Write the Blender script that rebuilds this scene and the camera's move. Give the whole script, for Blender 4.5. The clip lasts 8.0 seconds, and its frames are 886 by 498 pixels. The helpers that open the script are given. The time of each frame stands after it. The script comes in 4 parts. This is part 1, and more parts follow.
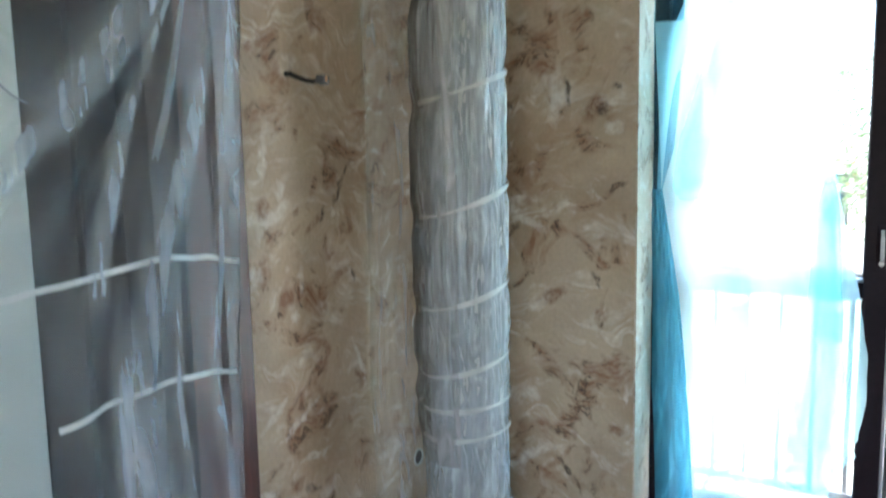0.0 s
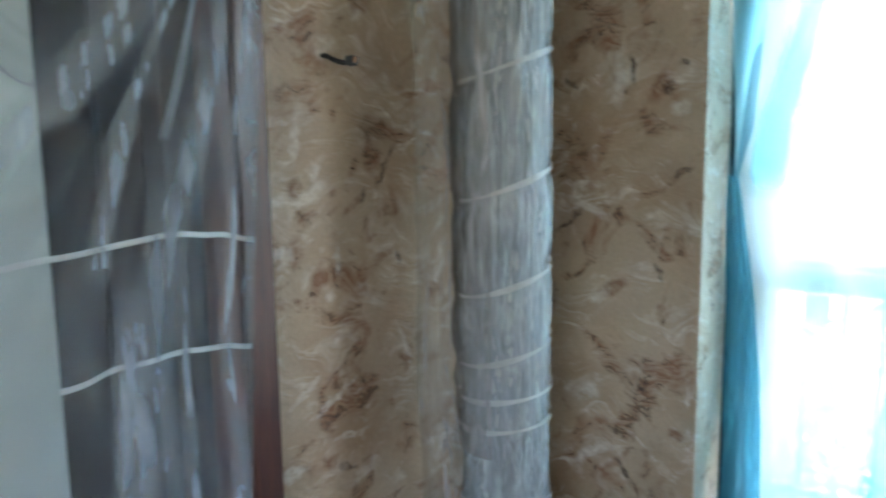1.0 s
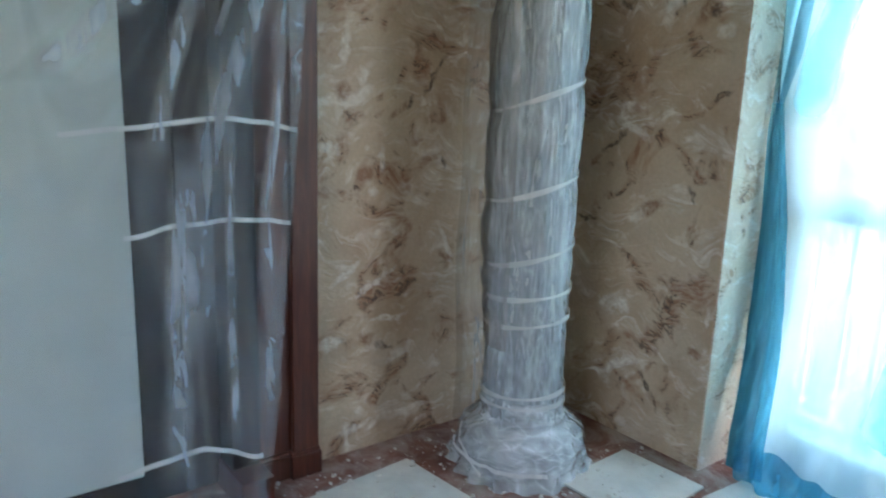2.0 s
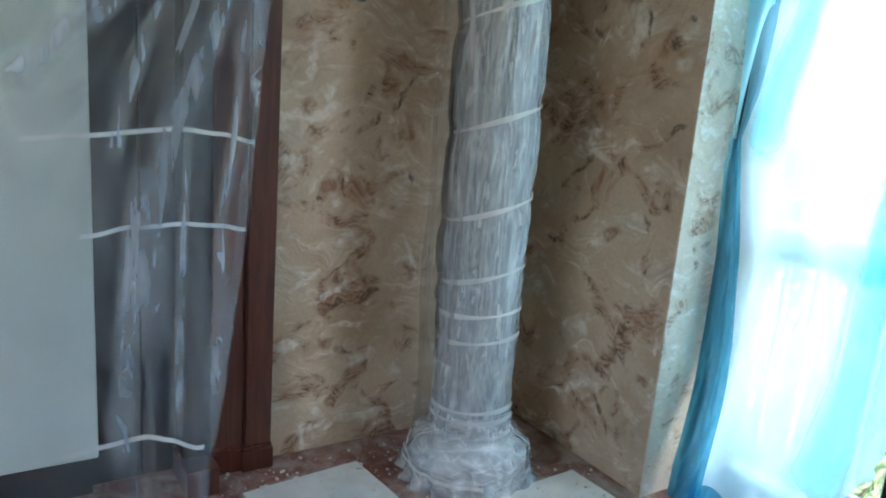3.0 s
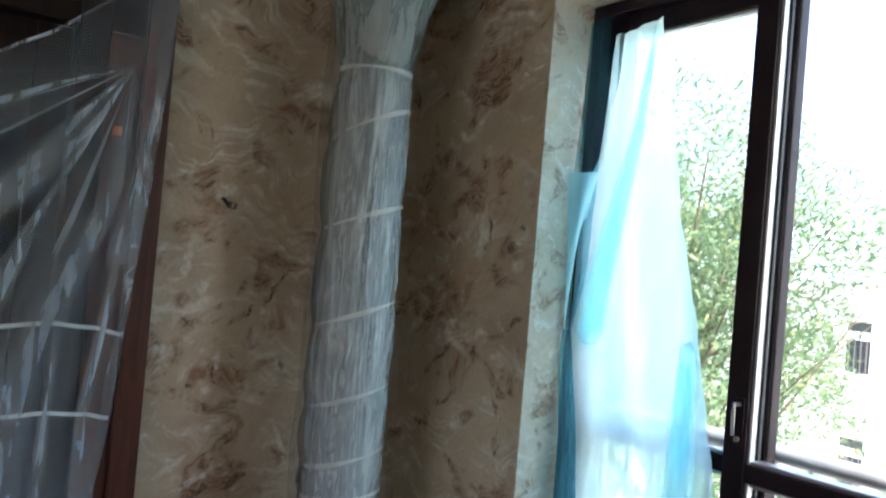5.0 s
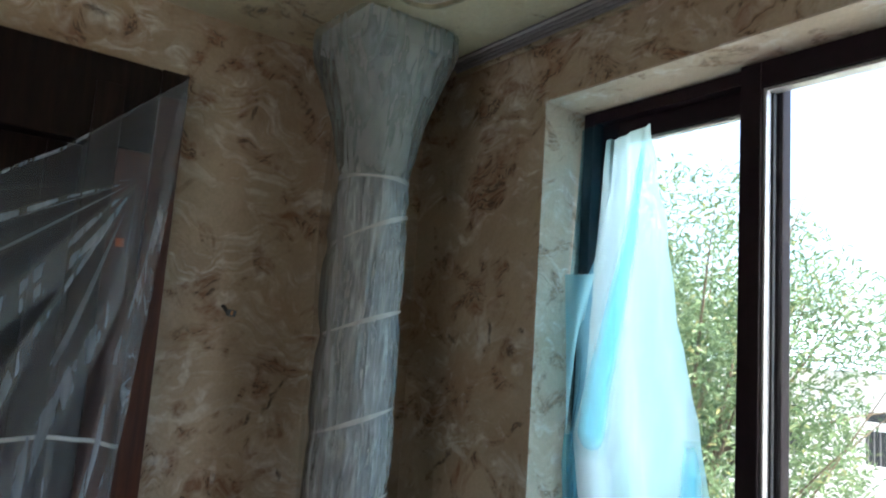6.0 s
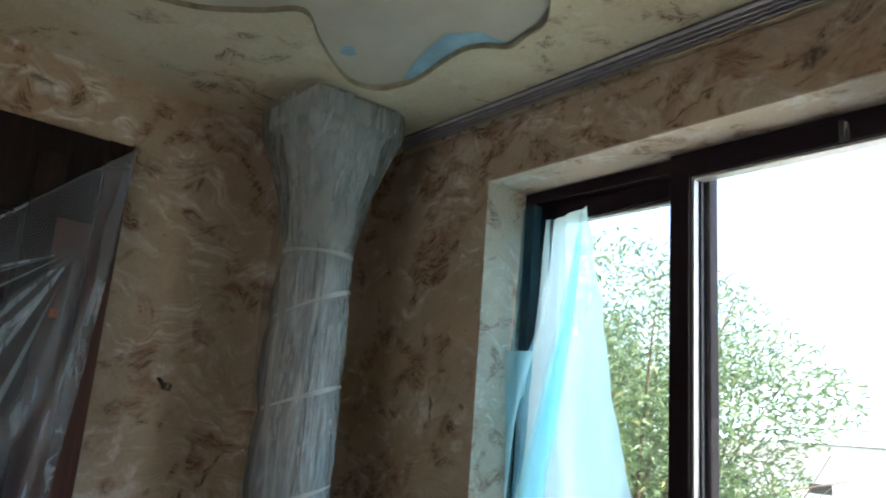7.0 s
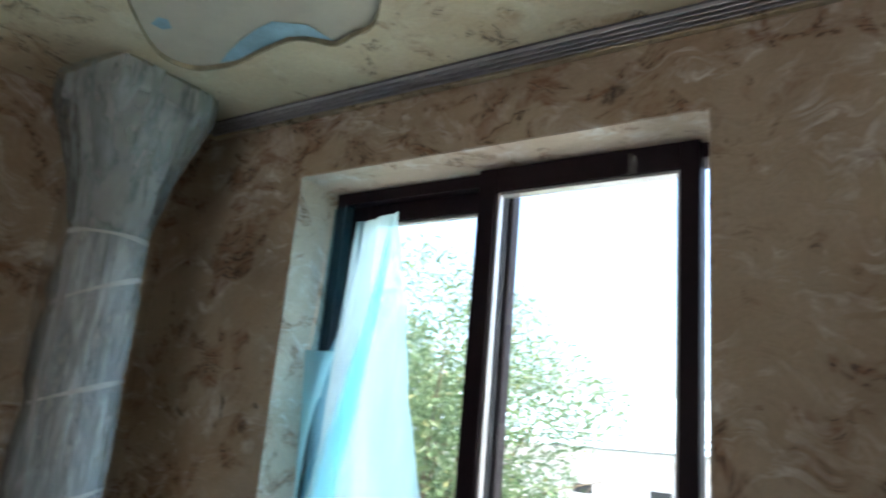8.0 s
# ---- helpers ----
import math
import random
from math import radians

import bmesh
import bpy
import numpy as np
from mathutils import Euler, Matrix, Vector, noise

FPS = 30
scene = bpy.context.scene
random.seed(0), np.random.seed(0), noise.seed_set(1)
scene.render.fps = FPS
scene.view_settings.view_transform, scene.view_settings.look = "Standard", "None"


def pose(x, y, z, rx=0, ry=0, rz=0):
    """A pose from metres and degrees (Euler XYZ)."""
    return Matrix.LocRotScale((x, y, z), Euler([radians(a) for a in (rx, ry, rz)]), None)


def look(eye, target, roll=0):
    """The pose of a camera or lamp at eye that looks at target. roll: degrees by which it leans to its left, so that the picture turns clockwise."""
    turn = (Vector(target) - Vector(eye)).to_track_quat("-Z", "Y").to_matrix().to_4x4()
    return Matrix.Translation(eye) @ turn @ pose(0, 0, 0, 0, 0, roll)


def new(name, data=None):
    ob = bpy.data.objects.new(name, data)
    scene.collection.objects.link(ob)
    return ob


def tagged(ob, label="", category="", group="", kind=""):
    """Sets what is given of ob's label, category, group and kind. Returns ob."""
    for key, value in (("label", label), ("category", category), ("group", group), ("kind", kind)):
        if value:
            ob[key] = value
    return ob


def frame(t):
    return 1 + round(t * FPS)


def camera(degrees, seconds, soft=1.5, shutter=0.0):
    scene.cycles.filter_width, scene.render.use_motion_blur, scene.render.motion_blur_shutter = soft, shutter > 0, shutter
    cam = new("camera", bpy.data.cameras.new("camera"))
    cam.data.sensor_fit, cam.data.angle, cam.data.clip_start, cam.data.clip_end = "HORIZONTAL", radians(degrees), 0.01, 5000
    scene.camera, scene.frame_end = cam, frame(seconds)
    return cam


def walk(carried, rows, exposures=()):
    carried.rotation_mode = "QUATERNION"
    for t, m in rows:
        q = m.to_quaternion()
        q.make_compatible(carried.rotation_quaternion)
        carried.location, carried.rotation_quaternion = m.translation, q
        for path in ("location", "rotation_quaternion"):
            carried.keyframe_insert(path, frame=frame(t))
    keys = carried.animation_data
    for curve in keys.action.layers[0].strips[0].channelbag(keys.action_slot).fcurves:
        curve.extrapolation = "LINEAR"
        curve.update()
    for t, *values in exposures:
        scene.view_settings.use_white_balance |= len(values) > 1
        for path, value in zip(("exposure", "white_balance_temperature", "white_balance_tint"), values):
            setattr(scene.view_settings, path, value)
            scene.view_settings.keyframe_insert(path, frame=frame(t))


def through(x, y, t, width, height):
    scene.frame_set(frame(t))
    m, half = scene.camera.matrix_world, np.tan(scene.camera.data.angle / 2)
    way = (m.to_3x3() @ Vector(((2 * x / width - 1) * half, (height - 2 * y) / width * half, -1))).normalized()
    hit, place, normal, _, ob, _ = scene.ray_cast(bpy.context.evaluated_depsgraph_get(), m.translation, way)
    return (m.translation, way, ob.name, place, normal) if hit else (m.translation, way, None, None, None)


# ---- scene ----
cam = camera(61.4, 8.0, soft=1.9, shutter=0.5)
PATH = [
    (0, (0.053, -0.071, 1.424), (-0.93, 1.655, 1.185), -1.1),
    (0.5, (0.166, 0.08, 1.42), (-0.883, 1.736, 1.02), 0.8),
    (1, (0.318, 0.191, 1.411), (-0.999, 1.671, 1.138), -0.8),
    (1.5, (0.554, 0.191, 1.331), (-0.982, 1.405, 0.923), 1.6),
    (2, (0.714, 0.288, 1.336), (-0.829, 1.482, 0.895), 2.0),
    (2.2, (0.761, 0.353, 1.348), (-0.77, 1.545, 0.863), 3.4),
    (3.5, (1.164, 0.584, 1.447), (-0.508, 1.608, 1.054), 4.8),
    (4, (1.323, 0.602, 1.457), (-0.318, 1.715, 1.201), 4.4),
    (4.5, (1.321, 0.606, 1.515), (-0.326, 1.734, 1.397), 5.9),
    (5, (1.316, 0.598, 1.517), (-0.269, 1.817, 1.55), 4.9),
    (5.2, (1.316, 0.599, 1.523), (-0.283, 1.796, 1.626), 4.5),
    (6.5, (1.387, 0.615, 1.582), (-0.168, 1.815, 1.953), 3.8),
    (7, (1.408, 0.614, 1.595), (-0.089, 1.859, 2.053), 4.5),
    (7.5, (1.396, 0.607, 1.586), (-0.003, 1.947, 2.084), 4.5),
    (7.7, (1.394, 0.606, 1.588), (0.128, 2.034, 2.075), 4.3),
    (7.9, (1.39, 0.602, 1.593), (0.245, 2.142, 2.088), 4.8),
    (8, (1.389, 0.601, 1.594), (0.284, 2.19, 2.097), 5.2),
]
walk(cam, [(t, look(eye, target, roll)) for t, eye, target, roll in PATH],
     exposures=[(0.0, 4.01, 5990, 8), (0.5, 3.71, 5990, 8), (1.0, 3.71, 5890, 8), (1.5, 3.61, 5790, 8), (2.0, 3.66, 5790, 8), (3.5, 3.66, 5890, 8), (4.0, 3.51, 5950, 11), (4.5, 3.38, 5960, 11), (5.0, 3.08, 6060, 11), (6.5, 2.63, 6160, 11), (7.0, 2.63, 6210, 11), (8.0, 2.78, 6010, 11)])

# ---- world, sun, large lights ----
world = bpy.data.worlds.new("sky")
scene.world = world
world.use_nodes = True
wn = world.node_tree.nodes
sky = wn.new("ShaderNodeTexSky")
sky.sky_type = "NISHITA"
sky.sun_disc = False
sky.sun_elevation, sky.sun_rotation = radians(45), radians(98)
sky.dust_density = 4.0
wn["Background"].inputs["Strength"].default_value = 0.15
world.node_tree.links.new(sky.outputs[0], wn["Background"].inputs["Color"])

sun = new("sun", bpy.data.lights.new("sun", "SUN"))
sun.data.energy, sun.data.angle, sun.data.color = 4.0, radians(12), (1.0, 0.96, 0.9)
sun.matrix_world = look((28.6, -4.0, 30), (0, 0, 0))

# fill lamp standing in for sky in an unseen, assumed opening
side = new("fill_in_assumed_opening", bpy.data.lights.new("fill_in_assumed_opening", "AREA"))
side.data.shape, side.data.size, side.data.size_y = "RECTANGLE", 2.4, 1.3
side.data.energy, side.data.color = 1.1, (0.88, 0.94, 1.0)
side.matrix_world = look((1.2, -2.76, 1.45), (0.9, 0.0, 0.55))


# ---- materials ----
def nodes(name):
    m = bpy.data.materials.new(name)
    m.use_nodes = True
    return m, m.node_tree.nodes, m.node_tree.links, m.node_tree.nodes["Principled BSDF"]


def ramp(n, stops):
    r = n.new("ShaderNodeValToRGB")
    e = r.color_ramp.elements
    e[0].position, e[0].color = stops[0][0], (*stops[0][1], 1)
    e[1].position, e[1].color = stops[-1][0], (*stops[-1][1], 1)
    for p, c in stops[1:-1]:
        k = e.new(p)
        k.color = (*c, 1)
    return r


def noise_tex(n, l, vec, scale, detail=4.0, rough=0.55, distort=0.0):
    t = n.new("ShaderNodeTexNoise")
    t.inputs["Scale"].default_value = scale
    t.inputs["Detail"].default_value = detail
    t.inputs["Roughness"].default_value = rough
    t.inputs["Distortion"].default_value = distort
    if vec is not None:
        l.new(vec, t.inputs["Vector"])
    return t


def place_vec(n, l, scale=(1, 1, 1), source="Object"):
    c = n.new("ShaderNodeTexCoord")
    m = n.new("ShaderNodeMapping")
    m.inputs["Scale"].default_value = scale
    l.new(c.outputs[source], m.inputs["Vector"])
    return m.outputs[0]


def mixc(n, l, fac, a, b, mode="MIX"):
    m = n.new("ShaderNodeMix")
    m.data_type, m.blend_type = "RGBA", mode
    for sock, v in ((m.inputs[0], fac), (m.inputs[6], a), (m.inputs[7], b)):
        if isinstance(v, (int, float)):
            sock.default_value = v
        elif isinstance(v, tuple):
            sock.default_value = (*v, 1)
        else:
            l.new(v, sock)
    return m.outputs[2]


def bump(n, l, height, strength, distance, bsdf, normal=None):
    b = n.new("ShaderNodeBump")
    b.inputs["Strength"].default_value, b.inputs["Distance"].default_value = strength, distance
    l.new(height, b.inputs["Height"])
    if normal is not None:
        l.new(normal, b.inputs["Normal"])
    if bsdf is not None:
        l.new(b.outputs[0], bsdf.inputs["Normal"])
    return b.outputs[0]


def warped(n, l, vec, scale, amount):
    """Coordinates bent by a broad noise, as a trowel drags plaster round."""
    w = noise_tex(n, l, vec, scale, 2.0)
    s = n.new("ShaderNodeVectorMath")
    s.operation = "SUBTRACT"
    l.new(w.outputs["Color"], s.inputs[0])
    s.inputs[1].default_value = (0.5, 0.5, 0.5)
    k = n.new("ShaderNodeVectorMath")
    k.operation = "SCALE"
    k.inputs["Scale"].default_value = amount
    l.new(s.outputs[0], k.inputs[0])
    a = n.new("ShaderNodeVectorMath")
    l.new(vec, a.inputs[0])
    l.new(k.outputs[0], a.inputs[1])
    return a.outputs[0]


def dabs(n, l, vec, places, soft=0.45):
    """A mask of single ragged trowel dabs: (wall, along, up, length, width, tilt)."""
    total = None
    for wall, along, up, length, width, tilt in places:
        m = n.new("ShaderNodeMapping")
        m.vector_type = "TEXTURE"
        if wall == "w":
            m.inputs["Location"].default_value = (-1.453, along, up)
            m.inputs["Rotation"].default_value = (radians(tilt), 0, 0)
            m.inputs["Scale"].default_value = (0.2, length * 0.62, width * 0.75)
        else:
            m.inputs["Location"].default_value = (along, 2.53, up)
            m.inputs["Rotation"].default_value = (0, -radians(tilt), 0)
            m.inputs["Scale"].default_value = (length * 0.62, 0.2, width * 0.75)
        l.new(vec, m.inputs["Vector"])
        d = n.new("ShaderNodeVectorMath")
        d.operation = "LENGTH"
        l.new(m.outputs[0], d.inputs[0])
        r = n.new("ShaderNodeMapRange")
        r.inputs["From Min"].default_value, r.inputs["From Max"].default_value = 1.0, soft
        l.new(d.outputs["Value"], r.inputs["Value"])
        if total is None:
            total = r.outputs[0]
        else:
            x = n.new("ShaderNodeMath")
            x.operation = "MAXIMUM"
            l.new(total, x.inputs[0])
            l.new(r.outputs[0], x.inputs[1])
            total = x.outputs[0]
    return total


def vec_scaled(n, l, vec, scale, shift=(0, 0, 0)):
    m = n.new("ShaderNodeMapping")
    m.inputs["Scale"].default_value, m.inputs["Location"].default_value = scale, shift
    l.new(vec, m.inputs["Vector"])
    return m.outputs[0]


def grey_ramp(n, l, value, stops):
    r = ramp(n, [(p, (g,) * 3) for p, g in stops])
    l.new(value, r.inputs[0])
    return r.outputs[0]


def plaster(name, base, tan, pale, rust, dark, much_pale=0.8, much_rust=0.8, warm=(0.42, 0.23, 0.11), marks=None, size=1.0, relief=1.0):
    """Decorative plaster: cloudy ground, milky smears dragged in curls, rust veils with thin dark strokes beside them."""
    m, n, l, p = nodes(name)
    v = place_vec(n, l, (size,) * 3)
    cloud = noise_tex(n, l, v, 2.0, 4.0, 0.6, 0.4)
    r0 = ramp(n, [(0.34, tan), (0.60, base)])
    l.new(cloud.outputs[0], r0.inputs[0])
    tone = noise_tex(n, l, v, 1.5, 4.0, 0.6, 0.6)
    ground = mixc(n, l, grey_ramp(n, l, tone.outputs[0], [(0.48, 0.0), (0.66, 0.55)]), r0.outputs[0], warm)
    # the drag of the trowel: long curls that turn every hand's width
    wv = warped(n, l, warped(n, l, v, 2.6, 0.42), 8.0, 0.09)
    drag = noise_tex(n, l, vec_scaled(n, l, wv, (1.0, 1.0, 2.6)), 6.5, 6.0, 0.60, 0.7)
    hair = noise_tex(n, l, vec_scaled(n, l, wv, (1.0, 1.0, 4.0), (2.0, 5.0, 1.0)), 17.0, 4.0, 0.6, 0.3)
    where = noise_tex(n, l, vec_scaled(n, l, v, (1, 1, 1.3), (4.0, 1.0, 8.0)), 4.2, 3.0, 0.6, 0.8)
    milky = mixc(n, l, 1.0, grey_ramp(n, l, drag.outputs[0], [(0.49, 0.0), (0.57, 0.45), (0.64, 1.0)]),
                 grey_ramp(n, l, where.outputs[0], [(0.42, 0.10), (0.60, much_pale)]), "MULTIPLY")
    streaked = mixc(n, l, 1.0, milky, grey_ramp(n, l, hair.outputs[0], [(0.34, 0.50), (0.56, 1.0)]), "MULTIPLY")
    c1 = mixc(n, l, streaked, ground, pale)
    where2 = noise_tex(n, l, vec_scaled(n, l, v, (1, 1, 1.2), (9.0, 3.0, 2.0)), 4.8, 3.0, 0.6, 1.0)
    veil = mixc(n, l, 1.0, grey_ramp(n, l, where2.outputs[0], [(0.53, 0.0), (0.66, much_rust)]),
                grey_ramp(n, l, hair.outputs[0], [(0.34, 0.15), (0.58, 1.0)]), "MULTIPLY")
    c2 = mixc(n, l, veil, c1, rust)
    stroke = mixc(n, l, 1.0, grey_ramp(n, l, drag.outputs[0], [(0.425, 0.0), (0.450, 1.0), (0.478, 0.0)]),
                  grey_ramp(n, l, where2.outputs[0], [(0.54, 0.0), (0.62, 0.95)]), "MULTIPLY")
    c3 = mixc(n, l, stroke, c2, dark)
    rough_n = noise_tex(n, l, v, 38.0, 4.0, 0.65)
    if marks:
        fleck = grey_ramp(n, l, rough_n.outputs[0], [(0.36, 0.25), (0.56, 1.0)])
        mv = warped(n, l, warped(n, l, v, 11.0, 0.07), 34.0, 0.022)
        for places, color, much in marks:
            mask = mixc(n, l, 1.0, dabs(n, l, mv, places), fleck, "MULTIPLY")
            c3 = mixc(n, l, mixc(n, l, 1.0, mask, (much,) * 3, "MULTIPLY"), c3, color)
    fine = noise_tex(n, l, v, 70.0, 3.0)
    c4 = mixc(n, l, 1.0, c3, grey_ramp(n, l, fine.outputs[0], [(0.3, 0.88), (0.7, 1.0)]), "MULTIPLY")
    l.new(c4, p.inputs["Base Color"])
    l.new(grey_ramp(n, l, drag.outputs[0], [(0.35, 0.38), (0.65, 0.58)]), p.inputs["Roughness"])
    b1 = bump(n, l, drag.outputs[0], 0.45 * relief, 0.016, None)
    b2 = bump(n, l, hair.outputs[0], 0.35 * relief, 0.006, None, b1)
    bump(n, l, fine.outputs[0], 0.2, 0.002, p, b2)
    return m


PALE_DABS = [("w", 1.544, 1.431, 0.135, 0.030, -103), ("w", 1.599, 1.344, 0.055, 0.034, 38), ("w", 1.475, 1.104, 0.09, 0.034, -11), ("w", 1.655, 0.956, 0.05, 0.028, -52),
             ("w", 1.689, 1.047, 0.10, 0.026, -90), ("w", 1.488, 0.426, 0.10, 0.040, 10), ("w", 1.659, 0.626, 0.17, 0.022, 31), ("w", 1.972, 0.752, 0.14, 0.022, -59),
             ("w", 1.714, 0.486, 0.15, 0.020, -2), ("w", 1.592, 0.09, 0.15, 0.022, 19), ("w", 1.55, 0.68, 0.13, 0.022, 33)]
PALE_DABS_N = [("n", -0.947, 1.638, 0.20, 0.034, -94), ("n", -0.73, 1.53, 0.06, 0.042, -33), ("n", -1.064, 1.189, 0.17, 0.026, -19), ("n", -1.344, 1.232, 0.15, 0.03, 46), ("n", -1.047, 0.514, 0.07, 0.05, -57)]
RUST_DABS = [("w", 1.53, 1.292, 0.065, 0.040, -87), ("w", 1.75, 1.228, 0.10, 0.028, 28), ("w", 1.934, 1.21, 0.06, 0.032, -82), ("w", 1.634, 0.422, 0.06, 0.028, -47), ("w", 1.965, 0.687, 0.055, 0.026, -47),
             ("n", -1.236, 1.055, 0.075, 0.022, 51), ("n", -0.956, 0.907, 0.125, 0.036, 23), ("n", -0.86, 0.186, 0.07, 0.026, -7), ("n", -0.718, 0.42, 0.06, 0.032, -8), ("n", -0.80, 1.60, 0.12, 0.05, 60)]
DARK_DABS = [("w", 1.902, 1.351, 0.17, 0.016, -117), ("w", 1.80, 1.25, 0.06, 0.020, 60), ("w", 1.951, 1.046, 0.05, 0.018, -76), ("w", 1.71, 0.385, 0.07, 0.022, -25), ("w", 1.072, 2.692, 0.08, 0.024, -15), ("w", 1.69, 2.47, 0.09, 0.020, 70)]
DARK_DABS_N = [("n", -0.905, 1.658, 0.11, 0.016, -87), ("n", -0.772, 1.586, 0.055, 0.026, -122), ("n", -0.729, 1.664, 0.038, 0.026, -25), ("n", -1.146, 1.626, 0.045, 0.020, -6), ("n", -1.147, 1.137, 0.15, 0.018, 32),
               ("n", -0.718, 1.312, 0.08, 0.016, 29), ("n", -0.792, 0.978, 0.055, 0.018, -69), ("n", -1.258, 0.83, 0.11, 0.016, -9), ("n", -0.891, 0.221, 0.15, 0.018, -54), ("n", 0.612, 2.644, 0.12, 0.04, 25)]
M_WALL = plaster("swirled_plaster", (0.58, 0.475, 0.34), (0.43, 0.325, 0.215), (0.84, 0.81, 0.73), (0.27, 0.125, 0.058), (0.05, 0.034, 0.024), 0.95, 0.85, (0.38, 0.245, 0.135),
                 [(PALE_DABS, (0.82, 0.80, 0.73), 0.75), (PALE_DABS_N, (0.82, 0.80, 0.73), 0.7), (RUST_DABS, (0.24, 0.12, 0.06), 0.8), (DARK_DABS, (0.06, 0.04, 0.028), 0.85), (DARK_DABS_N, (0.06, 0.04, 0.028), 0.85)])
M_REVEAL = plaster("pale_swirled_plaster", (0.66, 0.57, 0.46), (0.54, 0.44, 0.32), (0.84, 0.84, 0.81), (0.34, 0.19, 0.10), (0.12, 0.09, 0.07), 0.9, 0.8, (0.60, 0.50, 0.38), None, 1.5)
M_CEIL = plaster("ceiling_plaster", (0.70, 0.66, 0.47), (0.60, 0.53, 0.35), (0.80, 0.78, 0.64), (0.40, 0.28, 0.15), (0.07, 0.06, 0.045), 0.6, 0.75, (0.58, 0.43, 0.24))


def simple(name, color, rough=0.6, metal=0.0, vary=0.12, scale=20.0, relief=0.1, depth=0.002, stretch=(1, 1, 1), coat=0.0):
    """A surface in one paint with grain and faint stains."""
    m, n, l, p = nodes(name)
    v = place_vec(n, l, stretch)
    t = noise_tex(n, l, v, scale, 6.0, 0.6)
    s = noise_tex(n, l, v, scale * 0.12, 3.0)
    lo = tuple(c * (1 - vary) for c in color)
    hi = tuple(min(1, c * (1 + vary)) for c in color)
    r = ramp(n, [(0.3, lo), (0.7, hi)])
    l.new(t.outputs[0], r.inputs[0])
    r2 = ramp(n, [(0.3, (1 - vary,) * 3), (0.7, (1,) * 3)])
    l.new(s.outputs[0], r2.inputs[0])
    l.new(mixc(n, l, 1.0, r.outputs[0], r2.outputs[0], "MULTIPLY"), p.inputs["Base Color"])
    p.inputs["Roughness"].default_value, p.inputs["Metallic"].default_value = rough, metal
    p.inputs["Coat Weight"].default_value = coat
    bump(n, l, t.outputs[0], relief, depth, p)
    return m


def wood(name, dark, light, rough=0.35, lacquer=0.25):
    m, n, l, p = nodes(name)
    v = place_vec(n, l, (9, 9, 0.7))
    wv = warped(n, l, v, 0.7, 1.2)
    t = noise_tex(n, l, wv, 5.0, 8.0, 0.65)
    r = ramp(n, [(0.32, dark), (0.55, tuple((a + b) / 2 for a, b in zip(dark, light))), (0.7, light)])
    l.new(t.outputs[0], r.inputs[0])
    l.new(r.outputs[0], p.inputs["Base Color"])
    p.inputs["Roughness"].default_value = rough
    p.inputs["Coat Weight"].default_value, p.inputs["Coat Roughness"].default_value = lacquer, 0.25
    bump(n, l, t.outputs[0], 0.12, 0.001, p)
    return m


M_WOOD = wood("mahogany", (0.045, 0.012, 0.007), (0.12, 0.034, 0.018))
# mahogany with the shade on the portal's inner and upper parts painted in
M_WOODSHADE = wood("shade_darkened_mahogany", (0.010, 0.006, 0.005), (0.026, 0.013, 0.009), 0.65, 0.0)
M_WOODSHADE.node_tree.nodes["Principled BSDF"].inputs["Specular IOR Level"].default_value = 0.2
M_FRAME = simple("dark_brown_window_frame", (0.018, 0.009, 0.013), 0.5, 0.0, 0.15, 40, 0.05)
M_FRAME.node_tree.nodes["Principled BSDF"].inputs["Specular IOR Level"].default_value = 0.2
M_BEAD = simple("silver_glazing_bead", (0.62, 0.62, 0.64), 0.3, 0.7, 0.06, 30, 0.03)
# ridges lighter, bed darker: window glint and shade painted into the metal
M_TRACK = simple("grey_aluminium", (0.50, 0.51, 0.54), 0.4, 0.3, 0.1, 30, 0.05)
M_TRACKBED = simple("shade_dark_aluminium", (0.13, 0.13, 0.15), 0.5, 0.2, 0.1, 30, 0.05)
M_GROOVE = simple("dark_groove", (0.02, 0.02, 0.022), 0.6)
M_CHROME = simple("worn_steel", (0.55, 0.53, 0.5), 0.3, 0.9, 0.1, 40, 0.04)
M_WHITEPANEL = simple("dusty_white_panel", (0.61, 0.68, 0.63), 0.55, 0.0, 0.05, 6, 0.05)
M_COLUMN = simple("pale_column_plaster", (0.60, 0.62, 0.62), 0.7, 0.0, 0.12, 12, 0.2)
M_BOARD = simple("dusty_board", (0.66, 0.66, 0.61), 0.8, 0.0, 0.12, 8, 0.15)
M_BOARDEDGE = simple("grey_board_core", (0.22, 0.20, 0.18), 0.9)
M_TAPE = simple("white_adhesive_tape", (0.53, 0.55, 0.54), 0.45, 0.0, 0.06, 30, 0.05)
M_CABLE = simple("black_cable_rubber", (0.012, 0.012, 0.014), 0.5)
M_BOX = simple("grey_connector_plastic", (0.10, 0.11, 0.115), 0.5)
M_COPPER = simple("copper", (0.5, 0.25, 0.12), 0.35, 0.9)
M_CONCRETE = simple("balcony_concrete", (0.35, 0.34, 0.32), 0.85, 0.0, 0.15, 8, 0.3)
M_RAIL = simple("grey_painted_rail", (0.40, 0.40, 0.42), 0.4, 0.2, 0.08, 20, 0.05)
M_PLAINWALL = simple("plain_plaster", (0.60, 0.52, 0.40), 0.75, 0.0, 0.12, 5, 0.2, 0.004)
M_CEILUP = simple("upper_ceiling_paint", (0.55, 0.54, 0.44), 0.7, 0.0, 0.12, 4, 0.15, 0.004)
